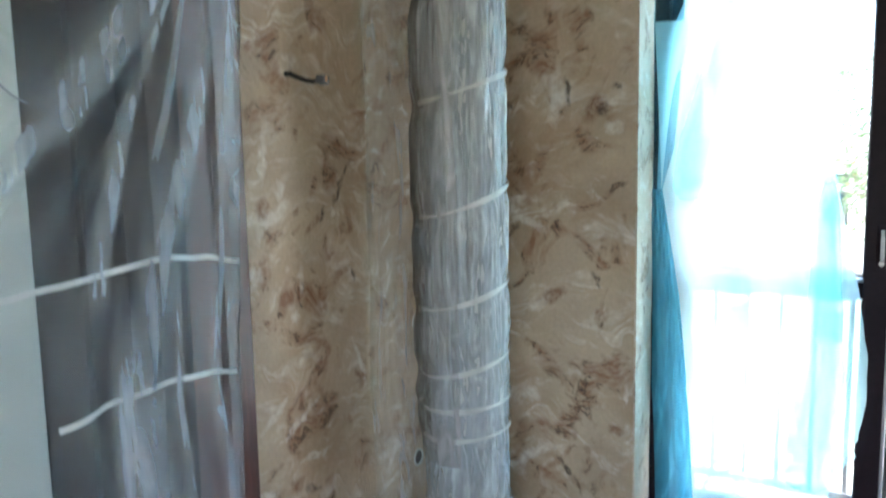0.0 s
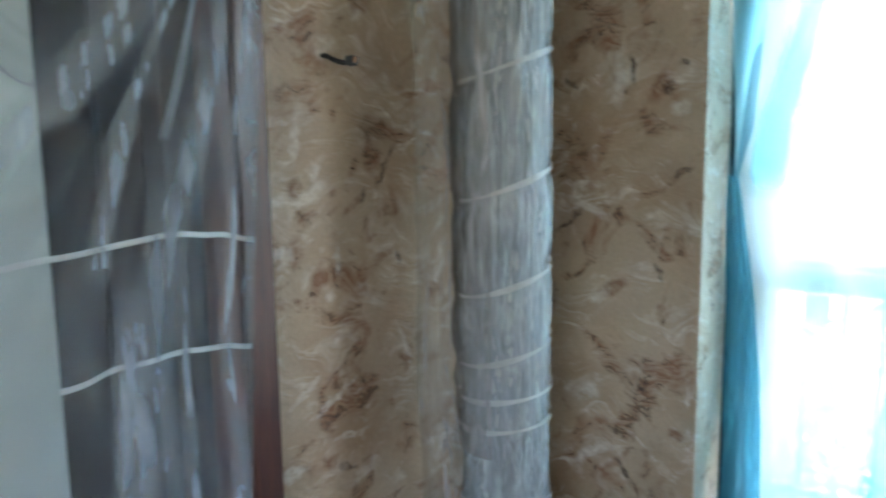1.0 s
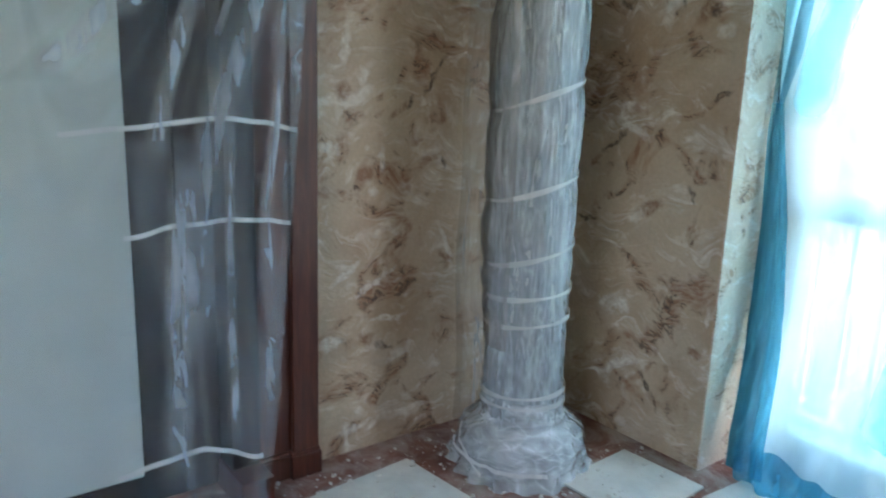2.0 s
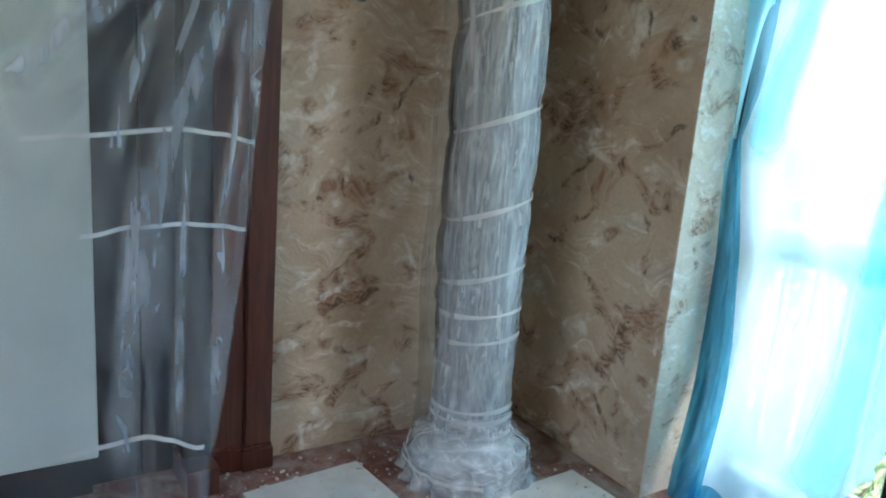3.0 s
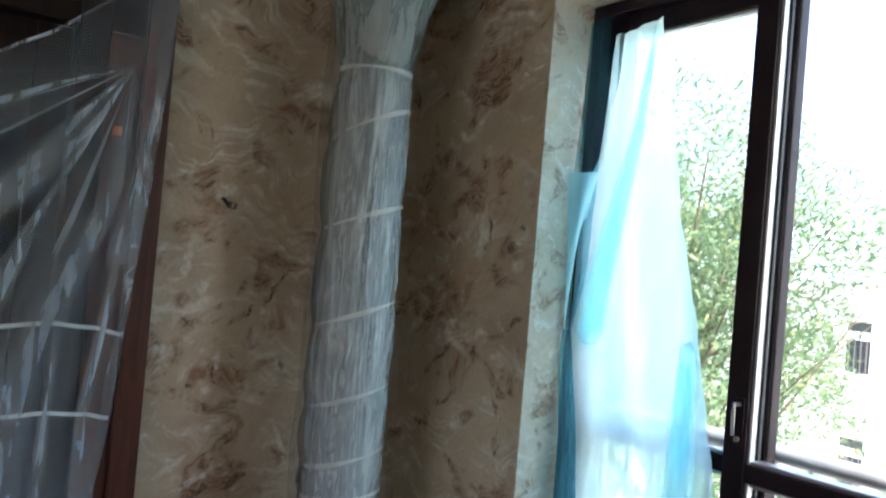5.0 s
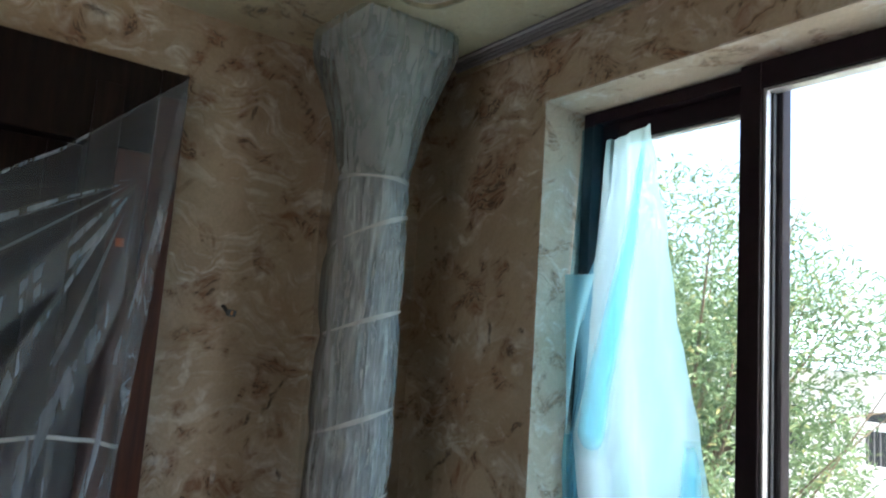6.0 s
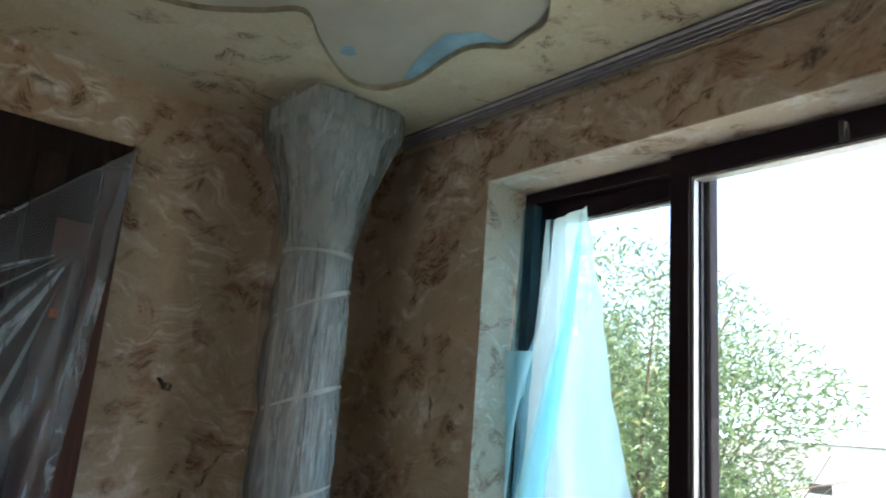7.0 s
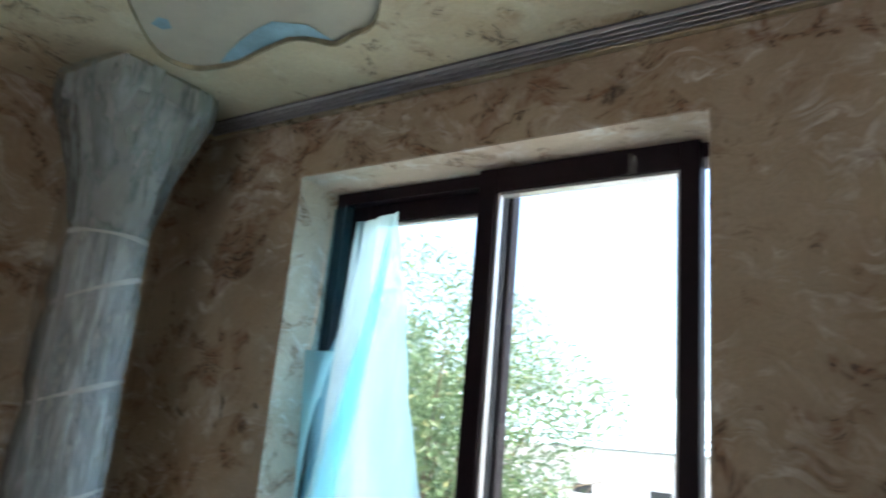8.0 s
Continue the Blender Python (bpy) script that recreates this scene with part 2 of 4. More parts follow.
M_SKYBLUE = simple("sky_blue_ceiling_paint", (0.34, 0.58, 0.70), 0.7, 0.0, 0.25, 9, 0.2)
# rim colour carries the shadow line along the ceiling's raised edge
M_RIM = simple("worn_shaded_rim_plaster", (0.38, 0.34, 0.22), 0.8, 0.0, 0.4, 14, 0.4, 0.005)
M_FACADE = simple("white_render", (0.78, 0.77, 0.74), 0.85, 0.0, 0.05, 3, 0.1)
M_ROOF = simple("pale_metal_roof", (0.45, 0.55, 0.58), 0.5, 0.2, 0.1, 3, 0.1)
M_DARKGLASS = simple("dark_window_glass", (0.05, 0.055, 0.06), 0.15)
M_SHUTTER = simple("grey_shutter", (0.20, 0.19, 0.19), 0.6)
M_BARK = simple("bark", (0.12, 0.09, 0.06), 0.9, 0.0, 0.3, 18, 0.6, 0.01)
M_GROUND = simple("yard_ground", (0.40, 0.39, 0.35), 0.95, 0.0, 0.3, 1.2, 0.3, 0.02)
M_PLASTERBIT = simple("plaster_crumb", (0.62, 0.60, 0.55), 0.9, 0.0, 0.15, 30, 0.3)
M_ORANGE = simple("orange_tape_scrap", (0.42, 0.12, 0.05), 0.5)


def floor_material():
    """Red-brown stone tiles under a film of plaster dust."""
    m, n, l, p = nodes("dusty_red_tile")
    v = place_vec(n, l)
    t = noise_tex(n, l, v, 9.0, 6.0)
    r = ramp(n, [(0.3, (0.14, 0.055, 0.04)), (0.7, (0.26, 0.11, 0.08))])
    l.new(t.outputs[0], r.inputs[0])
    d = noise_tex(n, l, v, 7.0, 8.0, 0.7, 0.6)
    rd = ramp(n, [(0.42, (0, 0, 0)), (0.62, (0.75,) * 3)])
    l.new(d.outputs[0], rd.inputs[0])
    l.new(mixc(n, l, rd.outputs[0], r.outputs[0], (0.46, 0.40, 0.35)), p.inputs["Base Color"])
    p.inputs["Roughness"].default_value = 0.55
    bump(n, l, d.outputs[0], 0.3, 0.003, p)
    return m


M_FLOOR = floor_material()


def film(name, haze_stops, color, rough, stretch, through=0.0, crease=0.5, scale=1.0, source="Object", warp=0.5, tint=None, depth=0.02, detail=5.0, gloss=0.25, feather=False, fine=0.35, lines=None):
    """Thin plastic sheeting: a milky share that grows along creases, gloss, and light passing through."""
    m, n, l, p = nodes(name)
    v = place_vec(n, l, stretch, source)
    wv = warped(n, l, v, 2.0 * scale, warp)
    t = noise_tex(n, l, wv, 7.0 * scale, detail, 0.55, 0.3)
    t2 = noise_tex(n, l, place_vec(n, l), 26.0 * scale, 4.0, 0.6, 1.5)
    p.inputs["Base Color"].default_value = (*color, 1)
    p.inputs["Roughness"].default_value = rough
    p.inputs["Specular IOR Level"].default_value = 0.8
    b1 = bump(n, l, t.outputs[0], crease, depth, None)
    b2 = bump(n, l, t2.outputs[0], crease * fine, 0.004, None if lines else p, b1)
    if lines:
        # sharp crease lines: edges of long cells, in two sizes, broken up by a broad noise
        share, cells = lines
        ridge = None
        for k, grow in ((0, 1.0), (1, 2.1)):
            vo = n.new("ShaderNodeTexVoronoi")
            vo.feature = "DISTANCE_TO_EDGE"
            l.new(vec_scaled(n, l, warped(n, l, place_vec(n, l, (1, 1, 1), source), 9.0, 0.035), tuple(c * grow for c in cells), (k * 3.3,) * 3), vo.inputs["Vector"])
            vo.inputs["Scale"].default_value = 1.0
            edge_ = grey_ramp(n, l, vo.outputs["Distance"], [(0.0, 1.0), (0.05, 0.45), (0.16, 0.0)])
            broken = noise_tex(n, l, place_vec(n, l, (1, 1, 0.6), source), 9.0 + 7 * k, 3.0)
            edge_ = mixc(n, l, 1.0, edge_, grey_ramp(n, l, broken.outputs[0], [(0.42, 0.0), (0.62, 1.0)]), "MULTIPLY")
            ridge = edge_ if ridge is None else mixc(n, l, 1.0, ridge, edge_, "LIGHTEN")
        b2 = bump(n, l, ridge, 0.6, 0.012, p, b2)
    body = p.outputs[0]
    if through > 0:
        tr = n.new("ShaderNodeBsdfTranslucent")
        tr.inputs["Color"].default_value = (*color, 1)
        mx = n.new("ShaderNodeMixShader")
        mx.inputs[0].default_value = through
        l.new(body, mx.inputs[1])
        l.new(tr.outputs[0], mx.inputs[2])
        body = mx.outputs[0]
    clr = n.new("ShaderNodeBsdfTransparent")
    clr.inputs["Color"].default_value = (*(tint or tuple(0.6 + 0.4 * c for c in color)), 1)
    haze = ramp(n, [(p_, (h,) * 3) for p_, h in haze_stops])
    l.new(t.outputs[0], haze.inputs[0])
    milk = haze.outputs[0]
    # glints along the creases are painted in as extra milk
    if lines:
        milk = mixc(n, l, 1.0, milk, mixc(n, l, 1.0, ridge, (share,) * 3, "MULTIPLY"), "ADD")
    if feather:
        c = n.new("ShaderNodeTexCoord")
        sp = n.new("ShaderNodeSeparateXYZ")
        l.new(c.outputs["UV"], sp.inputs[0])
        fx = ramp(n, [(0.0, (0, 0, 0)), (0.35, (1, 1, 1)), (0.7, (1, 1, 1)), (1.0, (0, 0, 0))])
        fy = ramp(n, [(0.0, (0, 0, 0)), (0.08, (1, 1, 1)), (0.9, (1, 1, 1)), (1.0, (0.3, 0.3, 0.3))])
        l.new(sp.outputs["X"], fx.inputs[0])
        l.new(sp.outputs["Y"], fy.inputs[0])
        milk = mixc(n, l, 1.0, milk, mixc(n, l, 1.0, fx.outputs[0], fy.outputs[0], "MULTIPLY"), "MULTIPLY")
        clr.inputs["Color"].default_value = (1, 1, 1, 1)
    mm = n.new("ShaderNodeMixShader")
    l.new(milk, mm.inputs[0])
    l.new(clr.outputs[0], mm.inputs[1])
    l.new(body, mm.inputs[2])
    shine = n.new("ShaderNodeBsdfGlossy")
    shine.inputs["Roughness"].default_value = rough * 0.8
    l.new(b2, shine.inputs["Normal"])
    lw = n.new("ShaderNodeLayerWeight")
    lw.inputs["Blend"].default_value = gloss
    l.new(b2, lw.inputs["Normal"])
    top = n.new("ShaderNodeMixShader")
    l.new(lw.outputs["Fresnel"], top.inputs[0])
    l.new(mm.outputs[0], top.inputs[1])
    l.new(shine.outputs[0], top.inputs[2])
    l.new((mm if gloss <= 0.1 else top).outputs[0], n["Material Output"].inputs["Surface"])
    return m


M_FILM = film("clear_plastic_sheeting", [(0.30, 0.06), (0.46, 0.12), (0.60, 0.24), (0.74, 0.40)], (0.66, 0.71, 0.77), 0.38, (2.6, 0.10, 1.0), 0.2, 0.12, 1.0, "UV", 0.03, None, 0.02, 2.0, 0.10, False, 0.0)
M_FILM.node_tree.nodes["Principled BSDF"].inputs["Specular IOR Level"].default_value = 0.45
M_FILMEDGE = film("crinkled_clear_sheeting", [(0.32, 0.06), (0.48, 0.12), (0.60, 0.24), (0.72, 0.40)], (0.67, 0.74, 0.79), 0.22, (2.4, 0.5, 1.0), 0.2, 0.5, 1.0, "UV", 0.04, None, 0.03, 3.0, 0.16, False, 0.3, (0.20, (20.0, 9.0, 1.0)))
M_WALLFILM = film("thin_plastic_sheeting", [(0.35, 0.12), (0.55, 0.22), (0.70, 0.42)], (0.80, 0.80, 0.80), 0.2, (3.0, 3.0, 0.4), 0.25, 0.5)
M_WRAP = film("clear_wrapping_film", [(0.30, 0.24), (0.48, 0.36), (0.60, 0.50), (0.72, 0.68)], (0.72, 0.80, 0.84), 0.16, (2.2, 2.2, 0.35), 0.15, 0.7, 1.2, "Object", 0.4, None, 0.03, 4.0, 0.25, False, 0.35, (0.26, (12.0, 12.0, 1.7)))
# the capital's film: greyer, darker and smoother than the shaft's
M_CAPFILM = film("darker_wrapping_film", [(0.30, 0.22), (0.52, 0.32), (0.72, 0.46)], (0.45, 0.51, 0.50), 0.22, (2.2, 2.2, 0.25), 0.15, 0.6, 1.0, "Object", 0.3, None, 0.03, 3.0, 0.18, False, 0.35, (0.24, (9.0, 9.0, 1.3)))
M_BASEWRAP = film("crumpled_wrapping_film", [(0.30, 0.30), (0.50, 0.42), (0.62, 0.56), (0.74, 0.70)], (0.84, 0.89, 0.92), 0.15, (0.8, 0.8, 2.2), 0.15, 0.7, 1.3, "Object", 0.7, None, 0.03, 4.0, 0.25, False, 0.35, (0.22, (6.0, 6.0, 11.0)))
M_FILMFOLD = film("doubled_clear_sheeting", [(0.32, 0.20), (0.52, 0.33), (0.70, 0.48)], (0.60, 0.67, 0.75), 0.3, (3.0, 3.0, 0.4), 0.2, 0.3, 1.0, "Object", 0.4, None, 0.02, 4.0, 0.1, True)
M_BLUE = film("thin_blue_plastic_sheeting", [(0.30, 0.54), (0.55, 0.62), (0.72, 0.72)], (0.68, 0.95, 1.0), 0.3, (0.9, 0.9, 0.2), 0.97, 0.15, 1.0, "Object", 0.5, (0.66, 0.95, 1.0), 0.02, 3.0, 0.1)
M_BLUEFOLD = film("doubled_blue_plastic_sheeting", [(0.30, 0.60), (0.55, 0.75), (0.72, 0.90)], (0.26, 0.80, 0.95), 0.3, (2.0, 2.0, 0.3), 0.8, 0.2, 1.0, "Object", 0.5, (0.32, 0.86, 0.98), 0.02, 5.0, 0.1, True)
# deeper blue painted in where frame and sill keep out light from behind
M_BLUEUNLIT = film("bunched_unlit_blue_sheeting", [(0.30, 0.30), (0.55, 0.46), (0.72, 0.75)], (0.11, 0.43, 0.60), 0.3, (3.0, 3.0, 0.25), 0.3, 0.5, 1.0, "Object", 0.4, (0.24, 0.62, 0.83), 0.02, 5.0, 0.1)
# same sheet in darker blue, painting the lack of backlight over the jamb
M_BLUESIDE = film("blue_sheeting_unlit_over_frame", [(0.30, 0.10), (0.55, 0.20), (0.72, 0.45)], (0.14, 0.42, 0.58), 0.3, (3.0, 3.0, 0.25), 0.2, 0.5, 1.0, "Object", 0.4, (0.42, 0.72, 0.88), 0.02, 4.0, 0.1)
M_STICKER = film("pale_paper_sticker", [(0.3, 0.35), (0.7, 0.5)], (0.80, 0.74, 0.60), 0.6, (1, 1, 1), 0.9, 0.1, 1.0, "Object", 0.2, (0.95, 0.92, 0.85), 0.01, 2.0, 0.1)
M_CLEARTAPE = film("milky_winding_tape", [(0.3, 0.50), (0.7, 0.72)], (0.78, 0.80, 0.80), 0.3, (1, 1, 1), 0.2, 0.3)


def glass_material():
    m, n, l, p = nodes("window_glass")
    g = n.new("ShaderNodeBsdfGlossy")
    g.inputs["Roughness"].default_value = 0.02
    t = n.new("ShaderNodeBsdfTransparent")
    t.inputs["Color"].default_value = (0.95, 0.97, 0.96, 1)
    mx = n.new("ShaderNodeMixShader")
    mx.inputs[0].default_value = 0.05
    l.new(t.outputs[0], mx.inputs[1])
    l.new(g.outputs[0], mx.inputs[2])
    l.new(mx.outputs[0], n["Material Output"].inputs["Surface"])
    return m


M_GLASS = glass_material()


def leaf_material():
    m, n, l, p = nodes("leaf_green")
    g = n.new("ShaderNodeNewGeometry")
    r = ramp(n, [(0.0, (0.07, 0.12, 0.055)), (0.5, (0.13, 0.195, 0.095)), (0.90, (0.18, 0.24, 0.12)), (1.0, (0.27, 0.26, 0.11))])
    l.new(g.outputs["Random Per Island"], r.inputs[0])
    l.new(r.outputs[0], p.inputs["Base Color"])
    p.inputs["Roughness"].default_value = 0.5
    tr = n.new("ShaderNodeBsdfTranslucent")
    l.new(r.outputs[0], tr.inputs["Color"])
    mx = n.new("ShaderNodeMixShader")
    mx.inputs[0].default_value = 0.5
    l.new(p.outputs[0], mx.inputs[1])
    l.new(tr.outputs[0], mx.inputs[2])
    l.new(mx.outputs[0], n["Material Output"].inputs["Surface"])
    return m


M_LEAF = leaf_material()


# ---- mesh helpers ----
def mesh_of(name, bm, material, smooth=False):
    me = bpy.data.meshes.new(name)
    bmesh.ops.recalc_face_normals(bm, faces=bm.faces)
    bm.to_mesh(me)
    bm.free()
    me.materials.append(material)
    if smooth:
        for f in me.polygons:
            f.use_smooth = True
    return me


def part(name, bm, material, parent, label="", smooth=False):
    ob = new(name, mesh_of(name, bm, material, smooth))
    ob.parent = parent
    if parent.data is None:
        ob.matrix_parent_inverse = Matrix.Translation(-parent.location)
    if label:
        tagged(ob, label)
    return ob


def thing(name, bm, material, label, category, smooth=False, kind="", group=""):
    return tagged(new(name, mesh_of(name, bm, material, smooth)), label, category, group, kind)


def empty(name, label, category, at=(0, 0, 0), kind="", group=""):
    ob = new(name)
    ob.location = at
    return tagged(ob, label, category, group, kind)


def box(lo, hi, bevel=0.0, bm=None, segments=2):
    b = bm or bmesh.new()
    made = bmesh.ops.create_cube(b, size=1.0)["verts"]
    for v in made:
        v.co = Vector([lo[i] + (v.co[i] + 0.5) * (hi[i] - lo[i]) for i in range(3)])
    if bevel:
        es = list({e for v in made for e in v.link_edges})
        bmesh.ops.bevel(b, geom=es, offset=bevel, segments=segments, affect="EDGES", profile=0.5)
    return b


def boxes(items, bevel=0.0):
    b = bmesh.new()
    for lo, hi in items:
        box(lo, hi, bevel, b)
    return b


def sheet(f, nu, nv, closed=False, mapped=False):
    """A surface from f(u, v), u and v from 0 to 1; mapped keeps u and v as its own coordinates."""
    b = bmesh.new()
    uv = b.loops.layers.uv.new("span") if mapped else None
    g = [[b.verts.new(f(i / nu, j / nv)) for i in range(nu if closed else nu + 1)] for j in range(nv + 1)]
    for j in range(nv):
        for i in range(nu):
            k = (i + 1) % nu if closed else i + 1
            face = b.faces.new((g[j][i], g[j][k], g[j + 1][k], g[j + 1][i]))
            if mapped:
                for lp, (di, dj) in zip(face.loops, ((0, 0), (1, 0), (1, 1), (0, 1))):
                    lp[uv].uv = ((i + di) / nu, (j + dj) / nv)
    return b


def tube(points, radius, sides=8, taper=1.0):
    """A round bar or cable along points."""
    b = bmesh.new()
    rings = []
    for i, p in enumerate(points):
        a, c = points[max(i - 1, 0)], points[min(i + 1, len(points) - 1)]
        d = (Vector(c) - Vector(a)).normalized()
        u = d.cross(Vector((0, 0, 1)) if abs(d.z) < 0.9 else Vector((1, 0, 0))).normalized()
        w = d.cross(u)
        r = radius * (1 + (taper - 1) * i / max(1, len(points) - 1))
        rings.append([b.verts.new(Vector(p) + r * (math.cos(t) * u + math.sin(t) * w)) for t in (2 * math.pi * k / sides for k in range(sides))])
    for r0, r1 in zip(rings, rings[1:]):
        for k in range(sides):
            b.faces.new((r0[k], r0[(k + 1) % sides], r1[(k + 1) % sides], r1[k]))
    b.faces.new(rings[0][::-1])
    b.faces.new(rings[-1])
    return b


def interp(x, knots):
    """Smooth curve through (x, y) knots."""
    if x <= knots[0][0]:
        return knots[0][1]
    for (x0, y0), (x1, y1) in zip(knots, knots[1:]):
        if x <= x1:
            t = (x - x0) / (x1 - x0)
            return y0 + (y1 - y0) * (t * t * (3 - 2 * t))
    return knots[-1][1]


def line(x, knots):
    if x <= knots[0][0]:
        return knots[0][1]
    for (x0, y0), (x1, y1) in zip(knots, knots[1:]):
        if x <= x1:
            return y0 + (y1 - y0) * (x - x0) / (x1 - x0)
    return knots[-1][1]


def n3(x, y, z):
    return noise.noise(Vector((x, y, z)))


# ---- the shell of the room ----
WX, WY, CEIL = -1.453, 2.53, 2.80          # face of the left wall, of the window wall, of the ceiling
EX, SY = 3.40, -2.80                       # far walls behind the camera
OX0, OX1, OTOP = -0.648, 0.897, 2.546      # the window opening
PY, PTOP = 1.41, 2.52                      # the wooden portal's outer edge and top

fl = box((-1.9, SY - 0.25, -0.2), (EX + 0.25, WY + 0.27, 0.0))
floor = thing("floor", fl, M_FLOOR, "red-brown tiled floor dusty with plaster", "floor", kind="structure")

wl = boxes([((WX - 0.25, PY - 0.03, 0), (WX, WY + 0.25, CEIL)), ((WX - 0.25, SY, PTOP - 0.03), (WX, PY - 0.03, CEIL)), ((WX - 0.25, SY, 0), (WX, -0.75, PTOP - 0.03))])
thing("wall_west", wl, M_WALL, "beige and brown swirled decorative plaster wall", "wall", kind="structure")

wn_ = boxes([((WX, WY, 0), (OX0, WY + 0.24, CEIL)), ((OX1, WY, 0), (EX, WY + 0.24, CEIL)), ((OX0, WY, OTOP), (OX1, WY + 0.24, CEIL))])
wall_north = thing("wall_north", wn_, M_WALL, "brown swirled plaster wall round the balcony window", "wall", kind="structure")
rv = boxes([((OX0 - 0.001, WY - 0.003, 0), (OX0 + 0.006, WY + 0.24, OTOP)), ((OX1 - 0.006, WY - 0.003, 0), (OX1 + 0.001, WY + 0.24, OTOP)), ((OX0 + 0.006, WY - 0.003, OTOP - 0.006), (OX1 - 0.006, WY + 0.24, OTOP + 0.001))], 0.0015)
thing("trim", rv, M_REVEAL, "pale plastered window reveal", "reveal", kind="structure")

# the opening is assumed, out of view, and lets in fill light
ws = boxes([((WX - 0.25, SY - 0.25, 0), (0.0, SY, CEIL)), ((2.45, SY - 0.25, 0), (EX + 0.25, SY, CEIL)), ((0.0, SY - 0.25, 2.3), (2.45, SY, CEIL)), ((0.0, SY - 0.25, 0), (2.45, SY, 0.9))])
thing("wall_south", ws, M_PLAINWALL, "plain plaster wall with an assumed, unseen opening for fill light", "wall", kind="structure")
thing("wall_east", box((EX, SY, 0), (EX + 0.25, WY + 0.24, CEIL)), M_PLAINWALL, "plain plaster wall", "wall", kind="structure")


def ceiling_edge():
    """The wavy edge of the raised field in the ceiling."""
    ctrl = [(-0.80, 0.95), (-0.76, 1.28), (-0.62, 1.46), (-0.50, 1.57), (-0.62, 1.70), (-0.745, 1.85), (-0.80, 1.96), (-0.77, 2.05), (-0.68, 2.085),
            (-0.58, 2.095), (-0.42, 2.07), (-0.30, 2.06), (-0.24, 2.085), (-0.18, 2.145), (-0.08, 2.125), (0.02, 2.10), (0.30, 1.90), (0.9, 1.98), (1.5, 1.7),
            (1.9, 1.0), (1.7, 0.2), (0.9, -0.3), (0.0, -0.2), (-0.6, 0.3)]
    pts = []
    k = len(ctrl)
    for i in range(k):
        p0, p1, p2, p3 = (Vector((*ctrl[(i + j - 1) % k], 0)) for j in range(4))
        for s in range(5):
            t = s / 5
            pts.append(0.5 * (2 * p1 + (p2 - p0) * t + (2 * p0 - 5 * p1 + 4 * p2 - p3) * t * t + (3 * p1 - p0 - 3 * p2 + p3) * t ** 3))
    return pts


edge = ceiling_edge()
cb = bmesh.new()
outer = [cb.verts.new((x, y, CEIL)) for x, y in ((WX - 0.25, SY - 0.25), (EX + 0.25, SY - 0.25), (EX + 0.25, WY + 0.24), (WX - 0.25, WY + 0.24))]
inner = [cb.verts.new((p.x, p.y, CEIL)) for p in edge]
es = [cb.edges.new((r[i], r[(i + 1) % len(r)])) for r in (outer, inner) for i in range(len(r))]
bmesh.ops.triangle_fill(cb, use_beauty=True, use_dissolve=False, edges=es)
thing("ceiling", cb, M_CEIL, "yellowish mottled plaster ceiling with a wavy edge", "ceiling", kind="structure")
RISE = 0.013
rb = bmesh.new()
lo_ = [rb.verts.new((p.x, p.y, CEIL - 0.004)) for p in edge]
hi_ = [rb.verts.new((p.x, p.y, CEIL + RISE)) for p in edge]
out_ = [rb.verts.new((p.x + 0.008 * (p.x - 0.5), p.y + 0.008 * (p.y - 0.9), CEIL - 0.002)) for p in edge]
for i in range(len(edge)):
    j = (i + 1) % len(edge)
    rb.faces.new((lo_[i], lo_[j], hi_[j], hi_[i]))
    rb.faces.new((out_[i], out_[j], lo_[j], lo_[i]))
thing("ceiling_rim", rb, M_RIM, "worn wavy plaster rim of the raised ceiling field, darkened for its shadow line", "ceiling trim", kind="structure")
thing("ceiling_upper", box((WX - 0.25, SY - 0.25, CEIL + RISE), (EX + 0.25, WY + 0.24, CEIL + 0.2)), M_CEILUP, "grey raised ceiling field", "ceiling", kind="structure")


def ceiling_patch(points, z):
    b = bmesh.new()
    b.faces.new([b.verts.new((x, y, z)) for x, y in points])
    return b


blue = [(-0.66, 2.078), (-0.58, 2.09), (-0.42, 2.065), (-0.30, 2.055), (-0.24, 2.08), (-0.18, 2.135), (-0.19, 2.03), (-0.28, 1.965), (-0.36, 1.975), (-0.46, 2.00), (-0.56, 2.035)]
thing("ceiling_paint", ceiling_patch(blue, CEIL + RISE - 0.004), M_SKYBLUE, "sky-blue paint strip along the ceiling's wavy edge", "paint", kind="structure")
blue2 = [(-0.66, 1.80), (-0.60, 1.785), (-0.585, 1.81), (-0.62, 1.85), (-0.655, 1.84)]
thing("ceiling_paint", ceiling_patch(blue2, CEIL + RISE - 0.004), M_SKYBLUE, "sky-blue paint patch on the ceiling", "paint", kind="structure")

# ---- curtain track on the ceiling ----
track = empty("curtain_track", "grey aluminium triple curtain track on the ceiling", "curtain track", (0, 2.48, CEIL))
TY = 2.405
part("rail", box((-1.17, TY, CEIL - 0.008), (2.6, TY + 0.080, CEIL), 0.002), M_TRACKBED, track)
for k in range(4):
    y = TY + k * 0.0245
    part("ridge", box((-1.17, y, CEIL - 0.020), (2.6, y + 0.0065, CEIL - 0.008), 0.0015), M_TRACK, track)
# dark strips stand in for the shade inside the open slots
for k in range(3):
    y = TY + 0.0125 + k * 0.0245
    part("slot_shade", box((-1.17, y, CEIL - 0.0095), (2.6, y + 0.009, CEIL - 0.0065)), M_GROOVE, track)
thing("trim", box((-1.2, WY - 0.030, CEIL - 0.020), (EX, WY - 0.002, CEIL - 0.001), 0.004), M_CEIL, "ochre plaster fillet between ceiling and wall", "trim", kind="structure")

